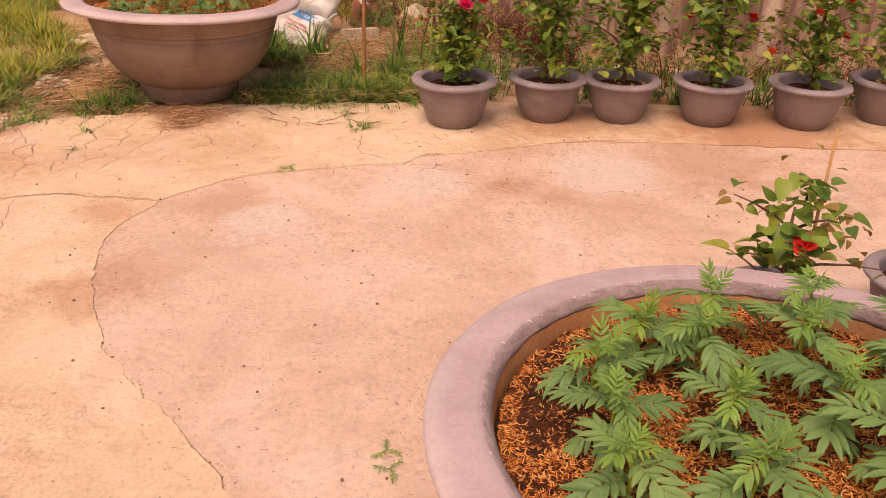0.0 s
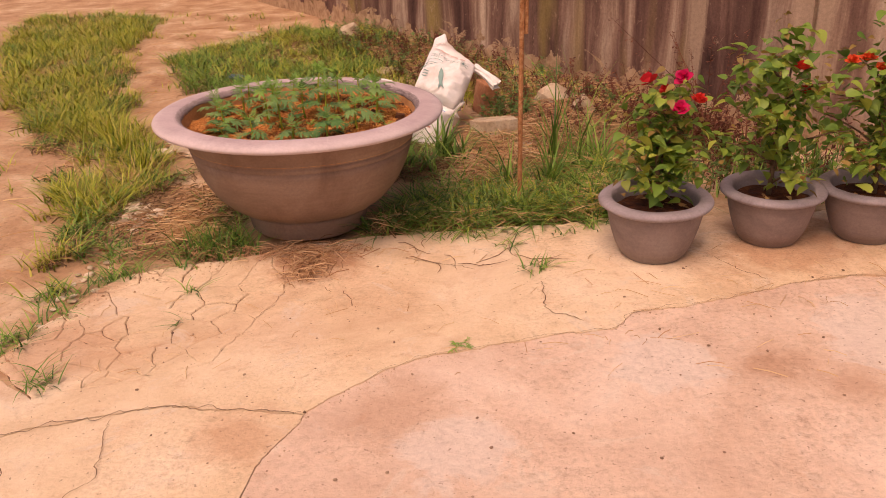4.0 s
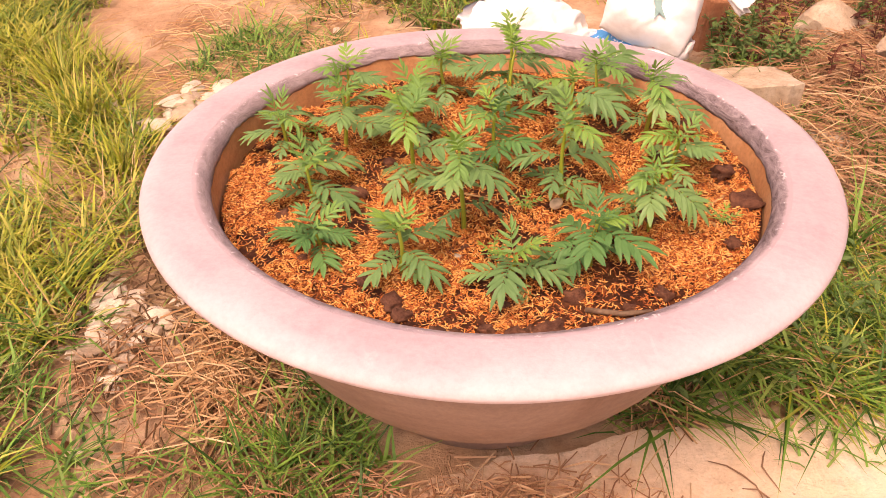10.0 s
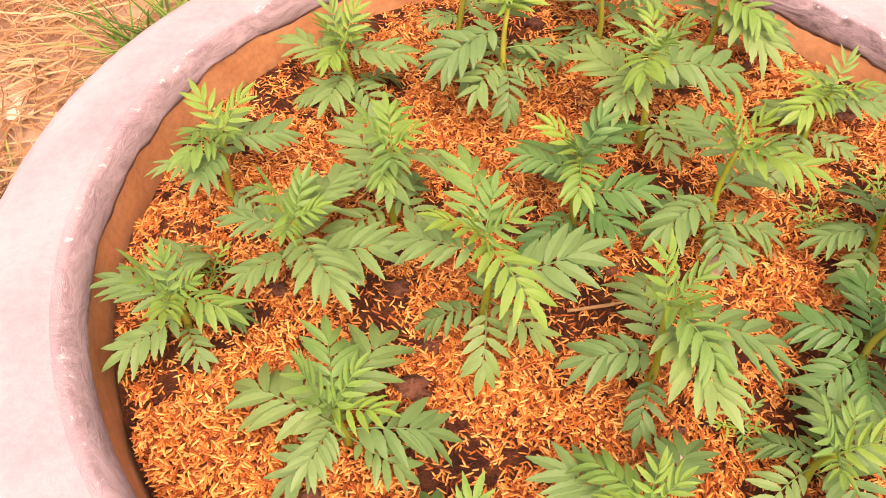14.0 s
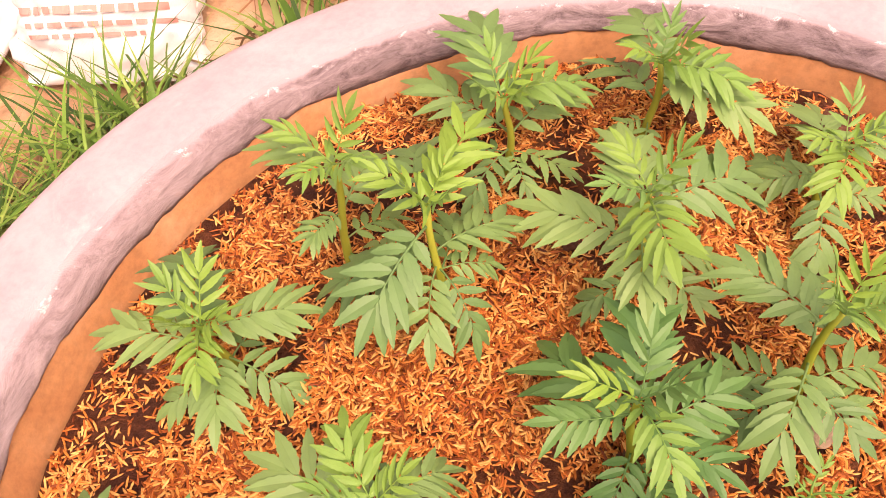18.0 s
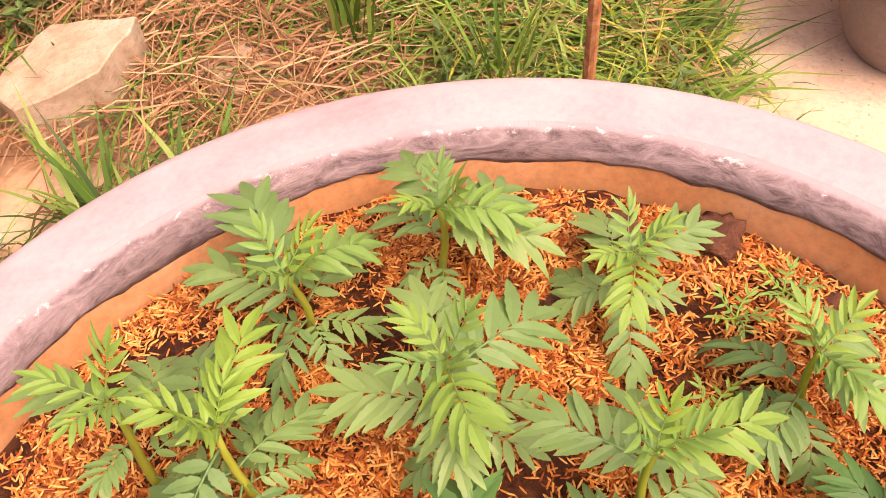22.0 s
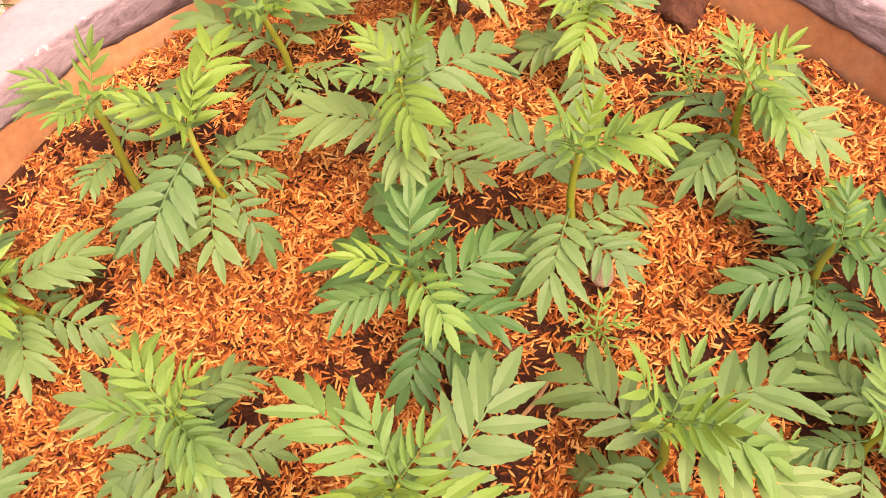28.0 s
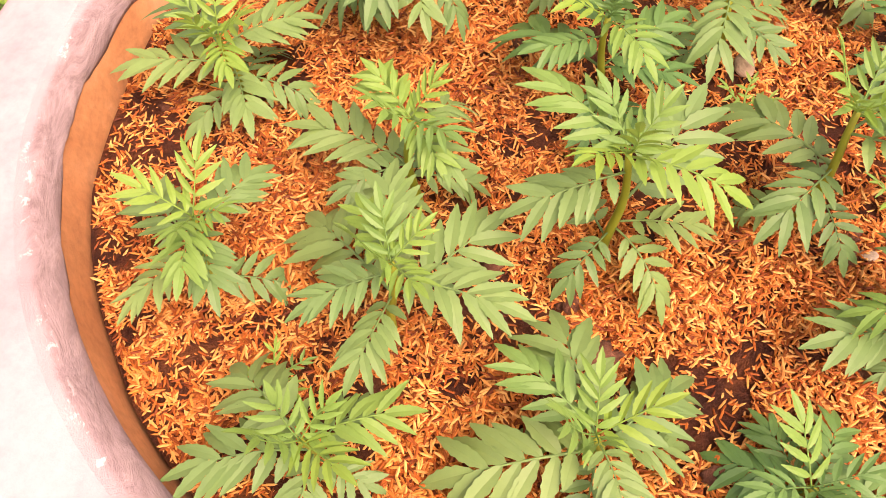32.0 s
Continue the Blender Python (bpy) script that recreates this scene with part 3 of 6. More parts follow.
def clip(poly, nx_, ny_, d):
    """The part of a convex outline where nx*x + ny*y <= d."""
    out = []
    for k in range(len(poly)):
        (xa, ya), (xb, yb) = poly[k - 1], poly[k]
        fa, fb = nx_ * xa + ny_ * ya - d, nx_ * xb + ny_ * yb - d
        if (fa <= 0) != (fb <= 0):
            u = fa / (fa - fb)
            out.append((xa + (xb - xa) * u, ya + (yb - ya) * u))
        if fb <= 0:
            out.append((xb, yb))
    return out


pavement = tagged(new("pavement"), "dusty yellowish concrete paving, cracked and broken at its edge", "paving", kind="structure")
CORNER = [(-0.64, -0.90), (-0.60, -0.72), (-0.54, -0.50), (-0.42, -0.425), (-0.08, -0.30), (0.060, -0.59), (0.015, -0.79), (-0.03, -1.02), (-0.45, -1.22), (-0.66, -1.05)]
rng = random.Random(11)
# middles and half-widths of the broken plates
seeds = [(-0.379, -0.644, 0.109), (-0.51, -0.729, 0.051), (-0.509, -0.519, 0.03), (-0.44, -0.483, 0.043), (-0.362, -0.476, 0.037), (-0.267, -0.469, 0.036), (-0.154, -0.495, 0.06), (-0.233, -0.672, 0.048),
         (-0.143, -0.618, 0.06), (-0.286, -0.798, 0.082), (-0.14, -0.855, 0.063), (-0.39, -0.847, 0.032), (-0.266, -0.892, 0.051), (-0.462, -0.827, 0.039), (-0.589, -0.881, 0.035), (-0.521, -0.869, 0.034),
         (-0.429, -0.898, 0.023), (-0.129, -0.724, 0.049), (-0.059, -0.798, 0.055), (-0.042, -0.505, 0.074), (-0.007, -0.684, 0.055), (-0.049, -0.933, 0.05)]
seeds += [(rng.uniform(-0.60, -0.10), -0.965 - 0.21 * rng.random(), rng.uniform(0.018, 0.045)) for _ in range(24)]
cells = []
for k, (x, y, r) in enumerate(seeds):
    cell = CORNER[:]
    for j, (xb, yb, rb) in enumerate(seeds):
        if j != k and cell:
            cell = clip(cell, xb - x, yb - y, ((xb * xb + yb * yb - rb * rb) - (x * x + y * y - r * r)) / 2)
    if len(cell) >= 3:
        cells.append(cell)
fill = link_mesh("crack_fill", [(x, y, -0.0045) for x, y in ragged(CORNER, 0.04)], [tuple(range(len(ragged(CORNER, 0.04))))], STAIN)
part("crack_fill", fill, pavement, label="dark earth in the cracks")
for cell in cells:
    cx, cy = sum(p[0] for p in cell) / len(cell), sum(p[1] for p in cell) / len(cell)
    loose = max(0.0, 1 - math.hypot(cx + 0.36, cy + 0.58) / 0.5)
    piece = ragged(shrink(cell, 0.0006 + loose * rng.uniform(0.0008, 0.0036)), 0.018)
    part("slab_piece", prism("slab_piece", piece, rng.uniform(-0.004, 0.003) * loose, 0.06, SLAB, (rng.uniform(-0.015, 0.015) * loose, rng.uniform(-0.015, 0.015) * loose)), pavement)
upper = ragged([(-0.08, -0.30), (-0.08, -0.27), *SLAB_EDGE[7:], (9, -0.2), (1.88, -0.42), *PATCH_EDGE[-2:6:-1], *SPLIT[-2:0:-1], (-0.62, -1.5), (-0.66, -1.1), (-0.45, -1.2215), (-0.0285, -1.0205), (0.0165, -0.79), (0.0615, -0.59)], 0.016)
part("slab_piece", prism("slab_piece", upper, 0.0, 0.09, SLAB), pavement)
lower = ragged([(-0.65, -1.503), (-0.4, -1.353), (-0.09, -1.238), (0.1, -1.243), (0.283, -1.252), (0.213, -1.5), (0.268, -1.75), (0.358, -1.952), (0.478, -2.162), (0.718, -2.402), (0.903, -2.592), (1.248, -3.003), (2.4, -12), (-1.3, -12), (-0.8, -1.7)], 0.016)
part("slab_piece", prism("slab_piece", lower, -0.002, 0.09, SLAB), pavement)
inner = ragged([*PATCH_EDGE[:-1], (1.885, -0.427), (9, -0.207), (14, -12), (2.41, -12)], 0.016)
part("slab_piece", prism("slab_piece", inner, -0.0035, 0.09, PATCH), pavement, label="worn pinkish concrete patch")


def crack(points, width):
    """A hairline break: a thin dark ribbon that swells and thins."""
    line = []
    for k in range(len(points) - 1):
        (xa, ya), (xb, yb) = points[k], points[k + 1]
        n = max(2, int(math.hypot(xb - xa, yb - ya) / 0.009))
        line += [(xa + (xb - xa) * j / n, ya + (yb - ya) * j / n) for j in range(n)]
    line.append(points[-1])
    verts, faces = [], []
    for k, (x, y) in enumerate(line):
        x += 0.020 * noise.noise((x * 16, y * 16, 1)) + 0.010 * noise.noise((x * 60, y * 60, 2))
        y += 0.020 * noise.noise((x * 16, y * 16, 5)) + 0.010 * noise.noise((x * 60, y * 60, 6))
        a, b = line[max(0, k - 1)], line[min(len(line) - 1, k + 1)]
        d = math.hypot(b[0] - a[0], b[1] - a[1]) or 1
        w = width * (0.35 + 0.65 * abs(noise.noise((x * 15, y * 15, 8)))) * min(1, k / 3 + 0.1, (len(line) - 1 - k) / 3 + 0.1)
        ox, oy = -(b[1] - a[1]) / d * w, (b[0] - a[0]) / d * w
        verts += [(x - ox, y - oy, 0.0024), (x + ox, y + oy, 0.0024)]
    for k in range(len(line) - 1):
        faces.append((2 * k, 2 * k + 1, 2 * k + 3, 2 * k + 2))
    return link_mesh("crack", verts, faces, STAIN)


for line, w in (([(0.014, -0.786), (0.031, -0.714), (0.042, -0.676), (0.06, -0.584)], 0.0014), ([(0.249, -0.581), (0.271, -0.625), (0.30, -0.657), (0.305, -0.707)], 0.003),
                ([(0.167, -0.553), (0.206, -0.598), (0.218, -0.601)], 0.002), ([(0.871, -0.494), (0.88, -0.60), (0.893, -0.688), (1.0, -0.76)], 0.003),
                ([(0.40, -0.33), (0.55, -0.38), (0.66, -0.42)], 0.002), ([(0.285, -1.25), (0.1, -1.24), (-0.09, -1.235), (-0.4, -1.35), (-0.62, -1.5)], 0.0028),
                ([(-0.42, -1.42), (-0.3, -1.62), (-0.2, -1.72)], 0.002), ([(-0.2, -1.3), (-0.13, -1.5), (-0.16, -1.62), (-0.3, -1.8)], 0.002), ([(1.45, -0.28), (1.52, -0.42), (1.6, -0.48)], 0.003),
                (PATCH_EDGE[8:], 0.0013)):
    part("crack", crack(line, w), pavement)

# ---- the old wall ----
def wall_run(name, a, b, high, thick, seed):
    """A run of plastered wall with an uneven foot, as one solid."""
    a, b = Vector(a), Vector(b)
    d = (b - a).normalized()
    back = Vector((-d.y, d.x))
    n = int((b - a).length / 0.08)
    verts, faces = [], []
    rows = [-0.15, 0.06, 0.14, 0.22, 0.30, 0.42, 0.7, 1.2, high]
    for k in range(n + 1):
        p = a + d * ((b - a).length * k / n)
        for z in rows:
            bulge = 0.012 * noise.noise((k * 0.11 + seed, z * 2.5, 1)) + (0.02 * max(0, noise.noise((k * 0.5 + seed, z * 9, 3))) if z < 0.4 else 0)
            q = p - back * bulge
            verts.append((q.x, q.y, z))
        q = p + back * thick
        verts += [(q.x, q.y, high), (q.x, q.y, -0.15)]
    m = len(rows) + 2
    for k in range(n):
        for j in range(m):
            faces.append((k * m + j, (k + 1) * m + j, (k + 1) * m + (j + 1) % m, k * m + (j + 1) % m))
    faces += [tuple(range(m))[::-1], tuple(range(n * m, n * m + m))]
    ob = part(name, link_mesh(name, verts, faces, PLASTER))
    tagged(ob, "old plastered boundary wall, dark with algae streaks", "wall", kind="structure")
    return ob


wall_run("wall_north", (-6.2, 11.2), (2.03, 0.935), 2.3, 0.15, 3)
wall_run("wall_east", (2.045, 0.92), (9.5, 0.80), 2.3, 0.15, 8)


# ---- the round planters ----
BOWL = [(0.0, 0.0), (0.206, 0.0), (0.214, 0.006), (0.224, 0.050), (0.232, 0.066), (0.233, 0.073), (0.226, 0.075), (0.231, 0.079), (0.262, 0.090), (0.298, 0.116), (0.330, 0.150), (0.354, 0.186), (0.376, 0.232), (0.391, 0.276), (0.4005, 0.309), (0.3965, 0.312), (0.4025, 0.316), (0.4060, 0.329), (0.4020, 0.332), (0.4075, 0.336), (0.416, 0.362), (0.424, 0.382), (0.430, 0.402)]
RIM_RING = [(0.428, 0.400), (0.470, 0.4075), (0.498, 0.4125), (0.5085, 0.4150), (0.5145, 0.4175), (0.5140, 0.4190), (0.5175, 0.4215), (0.5178, 0.4270), (0.5135, 0.4335), (0.502, 0.4395), (0.484, 0.4435), (0.462, 0.4455), (0.450, 0.4452), (0.442, 0.4444)]
LIP_RING = [(0.442, 0.4444), (0.435, 0.4430), (0.4290, 0.4405), (0.4235, 0.4365), (0.4195, 0.4310), (0.4172, 0.4250), (0.4180, 0.4200), (0.4205, 0.4196)]
INSIDE = [(0.4215, 0.4330), (0.4195, 0.422), (0.4172, 0.41), (0.414, 0.385), (0.409, 0.34)]


def worn_lip(seed):
    """The grey coat inside the rim, flaked off along a ragged lower edge."""
    steps = 288
    verts, faces = lathe(LIP_RING, steps, 0.004, seed)
    n = len(LIP_RING)
    for k in range(steps):
        a = 2 * math.pi * k / steps
        c, d = math.cos(a), math.sin(a)
        drop = 0.009 * noise.noise((c * 3, d * 3, seed)) + 0.006 * noise.noise((c * 11, d * 11, seed + 2)) + 0.004 * noise.noise((c * 40, d * 40, seed + 4))
        for j, share in ((n - 3, 0.45), (n - 2, 1.0), (n - 1, 1.0)):
            x, y, z = verts[k * n + j]
            verts[k * n + j] = (x, y, z + share * drop)
    return verts, faces


def planter(x, y, turn, seed, lean=(0, 0), lift=0.0):
    root = new("round_planter")
    root.matrix_basis = pose(x, y, lift, lean[0], lean[1], turn)
    tagged(root, "huge round brown cement planter with a broad pale lavender-grey rim", "planter", "round planters")
    part("bowl", link_mesh("bowl", *lathe(BOWL, 112, 0.004, seed), POT, True), root)
    part("rim", link_mesh("rim", *lathe(RIM_RING, 112, 0.004, seed), RIM, True), root, label="broad weathered rim")
    part("lip", link_mesh("lip", *worn_lip(seed), LIP, True), root, label="worn grey inner edge")
    part("inner_wall", link_mesh("inner_wall", *lathe(INSIDE, 112, 0.004, seed), INNER, True), root, label="earth-stained inner side")
    return root


def bed_z(x, y, seed):
    """The soil's height in a planter, from its middle."""
    r = math.hypot(x, y)
    return 0.395 + 0.010 * noise.noise((x * 7, y * 7, seed)) + 0.010 * noise.noise((x * 22, y * 22, seed + 3)) + 0.005 * noise.noise((x * 55, y * 55, seed + 5)) - 0.006 * max(0, (r - 0.34) / 0.06)


# bare hollows where the dark soil lies open, and heaps where the hulls lie thick
HOLLOWS = [(-0.018, 0.028), (0.0, -0.074), (-0.046, -0.06), (-0.07, -0.09), (0.069, -0.242), (0.165, -0.231), (0.196, -0.178), (0.092, 0.182), (0.017, -0.269), (-0.165, 0.073), (0.137, 0.009), (0.202, -0.109), (0.118, -0.181), (0.058, 0.28), (0.308, 0.107), (0.309, -0.061), (0.194, 0.183), (0.239, 0.061), (0.123, 0.315), (-0.02, -0.33), (0.10, -0.31), (-0.20, -0.13)]
HEAPS = [(0.02, 0.12), (-0.06, 0.08), (-0.33, -0.03), (-0.30, -0.12), (0.12, -0.12), (0.31, -0.15), (-0.05, 0.19), (0.20, 0.10)]


def cover(x, y, seed):
    """How thickly the hulls lie: the dark soil shows through where it is low."""
    thick = 0.60 - 1.1 * noise.noise((x * 8 + 5, y * 8, seed)) - 0.8 * noise.noise((x * 24, y * 24, seed)) - 0.7 * noise.noise((x * 60, y * 60, seed))
    if seed == 2.0:
        for hx, hy in HOLLOWS:
            d = (x - hx) ** 2 + (y - hy) ** 2
            if d < 0.0036:
                thick -= 0.75 * math.exp(-d / 0.0008)
        for hx, hy in HEAPS:
            d = (x - hx) ** 2 + (y - hy) ** 2
            if d < 0.014:
                thick += 0.45 * math.exp(-d / 0.0035)
    return max(0.10, min(0.82, thick))


def bed(px, py, seed, hulls):
    steps, rings = 96, 26
    verts = [(px, py, bed_z(0, 0, seed))]
    for k in range(1, rings + 1):
        for j in range(steps):
            a, r = 2 * math.pi * j / steps, 0.4115 * k / rings
            verts.append((px + r * math.cos(a), py + r * math.sin(a), bed_z(r * math.cos(a), r * math.sin(a), seed)))
    faces = [(0, 1 + j, 1 + (j + 1) % steps) for j in range(steps)]
    for k in range(rings - 1):
        a, b = 1 + k * steps, 1 + (k + 1) * steps
        faces += [(a + j, b + j, b + (j + 1) % steps, a + (j + 1) % steps) for j in range(steps)]
    ob = part("planting_soil", link_mesh("planting_soil", verts, faces, SOIL, True))
    tagged(ob, "dark moist potting soil filling the round planter", "soil", kind="stuff")
    rng = np.random.default_rng(int(seed * 100))
    r = 0.407 * np.sqrt(rng.random(hulls))
    a = rng.random(hulls) * 2 * np.pi
    verts, faces = [], []
    for x, y, t, u, v, w in zip(r * np.cos(a), r * np.sin(a), rng.random(hulls) * np.pi, rng.random(hulls), rng.normal(0, 0.4, hulls), rng.random(hulls)):
        if w > cover(x, y, seed):
            continue
        n, th = 0.0038 + 0.0012 * u, 0.00078 + 0.0003 * w
        c, s, e = math.cos(t), math.sin(t), math.sin(v)
        z = bed_z(x, y, seed) + 0.001 + 0.013 * u * w
        o = len(verts)
        X, Y = px + x, py + y
        for along, across, rise in ((-1, 0, 0), (-0.5, 1, 0), (0.5, 1, 0), (1, 0, 0), (0.5, -1, 0), (-0.5, -1, 0), (-0.45, 0, 0.85), (0.45, 0, 0.85)):
            verts.append((X + c * n * along - s * th * across, Y + s * n * along + c * th * across, z + e * n * along + th * rise))
        faces += [(o, o + 5, o + 6), (o, o + 6, o + 1), (o + 5, o + 4, o + 7, o + 6), (o + 6, o + 7, o + 2, o + 1), (o + 3, o + 7, o + 4), (o + 3, o + 2, o + 7)]
    ob = part("rice_hulls", link_mesh("rice_hulls", verts, faces, HULL))
    tagged(ob, "loose layer of orange-brown rice hulls on the potting soil", "rice hulls", kind="stuff")


planter(-0.0065, -0.0065, 0, 1.0, (-0.86, 0.86), 0.006)
planter(1.838, -2.886, 0, 4.0, (-1.3, 0.0), 0.0)
bed(0, 0, 2.0, 175000)
bed(1.838, -2.886, 6.0, 80000)

# clods, a pebble and twigs on the soil
CLODS = [with_material(lump(20 + k, (1, 0.9, 0.8), 3, 0.75), CLOD) for k in range(4)]
rng = random.Random(5)


def rest(name, me, x, y, z, size, label, category, group="", turn=None):
    ob = part(name, me)
    ob.matrix_basis = pose(x, y, z, rng.uniform(-25, 25), rng.uniform(-25, 25), rng.uniform(0, 360) if turn is None else turn) @ Matrix.Diagonal((size, size * rng.uniform(0.8, 1.1), size * rng.uniform(0.7, 0.95), 1))
    return tagged(ob, label, category, group)


for x, y, size in ((0.385, -0.050, 0.023), (-0.105, -0.316, 0.018), (-0.093, -0.335, 0.013), (-0.045, -0.378, 0.017), (-0.023, -0.377, 0.014), (0.018, -0.363, 0.013), (0.056, -0.374, 0.016), (0.071, -0.362, 0.013), (0.094, -0.355, 0.018), (-0.298, -0.119, 0.015), (-0.192, -0.067, 0.013), (0.126, -0.285, 0.014), (-0.15, -0.278, 0.010), (0.362, 0.03, 0.018), (0.35, -0.15, 0.014), (0.335, 0.20, 0.016), (0.05, 0.10, 0.009), (-0.16, 0.03, 0.010), (0.24, -0.27, 0.012)):
    rest("soil_clod", rng.choice(CLODS), x, y, bed_z(x, y, 2.0) + size * 0.3, size, "dark brown crumbly soil clod lying on the hulls", "soil clod", "soil clods")
for _ in range(26):
    a, r = rng.uniform(0, 6.28), 0.38 * math.sqrt(rng.random())
    x, y, size = r * math.cos(a), r * math.sin(a), rng.uniform(0.005, 0.010)
    rest("soil_clod", rng.choice(CLODS), x, y, bed_z(x, y, 2.0) + size * 0.4, size, "small dark soil crumb lying among rice hulls", "soil clod", "soil clods")
PEBBLE = with_material(lump(41, (1, 0.8, 0.6), 3, 0.12), STONE)
rest("pebble", PEBBLE, 0.105, -0.078, bed_z(0.105, -0.078, 2.0) + 0.006, 0.011, "small pale rounded pebble among the hulls", "pebble", turn=30)
rest("pebble", PEBBLE, -0.03, -0.21, bed_z(-0.03, -0.21, 2.0) + 0.004, 0.007, "tiny pale pebble among the hulls", "pebble", turn=80)
for (xa, ya), (xb, yb), r, mat in (((0.138, -0.316), (0.223, -0.306), 0.0035, BARK), ((0.33, -0.06), (0.37, 0.0), 0.0022, CANE), ((0.16, -0.10), (0.175, -0.055), 0.002, CANE), ((-0.04, -0.06), (0.02, -0.075), 0.0016, CANE), ((0.29, 0.28), (0.22, 0.33), 0.0016, CANE), ((0.335, -0.135), (0.31, -0.09), 0.0022, CANE)):
    mid = ((xa + xb) / 2 + 0.004, (ya + yb) / 2 - 0.004)
    pts = [(x, y, bed_z(x, y, 2.0) + r + 0.003) for x, y in ((xa, ya), mid, (xb, yb))]
    tagged(part("twig", link_mesh("twig", *tube(pts, (r, r * 1.1, r * 0.7)), mat, True)), "short dry twig lying on the rice hulls", "twig")


# ---- marigold seedlings ----
def leaflet(origin, along, side, up, length, width, fold, droop, verts, faces):
    """One toothed lance-shaped leaflet, creased along its midrib, its tip hanging."""
    n = 12
    o = len(verts)
    for k in range(n + 1):
        s = k / n
        w = width * (math.sin(math.pi * s ** 0.82) ** 0.8 + 0.06 * (1 - s))
        if 1 < k < n:
            w *= 1.08 if k % 2 else 0.90
        if k == n:
            w = 0.0
        c = origin + along * (length * s) - up * (droop * length * s * s)
        rise = up * (w * fold * (1 - 0.35 * s))
        verts += [c + side * w + rise, c, c.copy(), c - side * w + rise]
    for k in range(n):
        a, b = o + 4 * k, o + 4 * (k + 1)
        faces += [(a, a + 1, b + 1, b), (a + 2, a + 3, b + 3, b + 2)]


def pinnate(name, mat, length, pairs, arch, size, fold, seed, stalk=0.30, wide=0.128, first=0.55):
    """A feathery leaf along +x from its base: a stalk with paired leaflets, longer towards the tip, and one at the end."""
    rng = random.Random(seed)
    bend = rng.uniform(-0.010, 0.010)
    spine = lambda s: Vector((length * s * (1 - 0.10 * abs(arch) * s), bend * s * s, length * (0.16 * s - 0.46 * arch * s * s)))
    pts = [spine(k / 8) for k in range(9)]
    v, f = tube(pts, [0.0011 * (1 - 0.55 * k / 8) for k in range(9)], 5)
    verts, faces = list(v), list(f)
    for k in range(pairs):
        s = stalk + (0.96 - stalk) * k / (pairs - 0.45)
        d = (spine(min(1, s + 0.03)) - spine(s - 0.03)).normalized()
        u = Vector((-d.z, 0, d.x)).normalized()
        grow = first + (1 - first) * math.sin(math.pi * min(0.62, 0.66 * (k + 0.3) / (pairs - 1.0)))
        ang = radians(64 - 30 * k / (pairs - 1))
        for sgn in (1, -1):
            a = ang + rng.uniform(-0.15, 0.15)
            lift = rng.uniform(-0.08, 0.20)
            along = (d * math.cos(a) + Vector((0, sgn, 0)) * math.sin(a) + u * lift).normalized()
            across = along.cross(u).normalized()
            up = across.cross(along).normalized()
            if up.z < 0:
                up = -up
            root = spine(max(0.05, s + (0.025 if sgn > 0 else -0.01)))
            leaflet(root, along, across, up, size * grow * rng.uniform(0.88, 1.08), size * wide * rng.uniform(0.88, 1.12) * (0.7 + 0.3 * grow), fold * rng.uniform(0.5, 1.4), rng.uniform(0.08, 0.46), verts, faces)
    d = (spine(1) - spine(0.93)).normalized()
    u = Vector((-d.z, 0, d.x)).normalized()
    leaflet(spine(0.98), d, Vector((0, 1, 0)), u, size * 0.92, size * wide * 1.1, fold, 0.2, verts, faces)
    return link_mesh(name, verts, faces, mat, True)


# each leaf reaches 0.09 from the stem
MATURE = [pinnate("leaf", LEAF, 0.066, 6, a, 0.037, 0.24, k, 0.2, 0.124) for k, a in enumerate((0.35, 0.6, 0.25, 0.8, 0.5, 0.7, 0.4, 0.95))]
DARKLEAF = [pinnate("leaf", DEEP, 0.066, 6, a, 0.037, 0.26, 30 + k, 0.18, 0.126) for k, a in enumerate((0.4, 0.7, 0.3, 0.55, 0.9))]
LOWER = [pinnate("leaf", LEAF, 0.066, 5, a, 0.034, 0.2, 70 + k, 0.26, 0.128) for k, a in enumerate((0.7, 1.0, 0.85))]
TENDER = [pinnate("young_leaf", YOUNG, 0.066, 6, a, 0.034, 0.24, 50 + k, 0.12, 0.122, 0.7) for k, a in enumerate((0.6, 0.9, 1.1))]
DARKBUD = [pinnate("young_leaf", DEEP, 0.060, 4, a, 0.036, 0.35, 67 + k, 0.15, 0.115, 0.75) for k, a in enumerate((-0.3, 0.3))]
BUD = [pinnate("young_leaf", YOUNG, 0.060, 4, a, 0.036, 0.35, 57 + k, 0.15, 0.115, 0.75) for k, a in enumerate((-0.5, 0.2))]


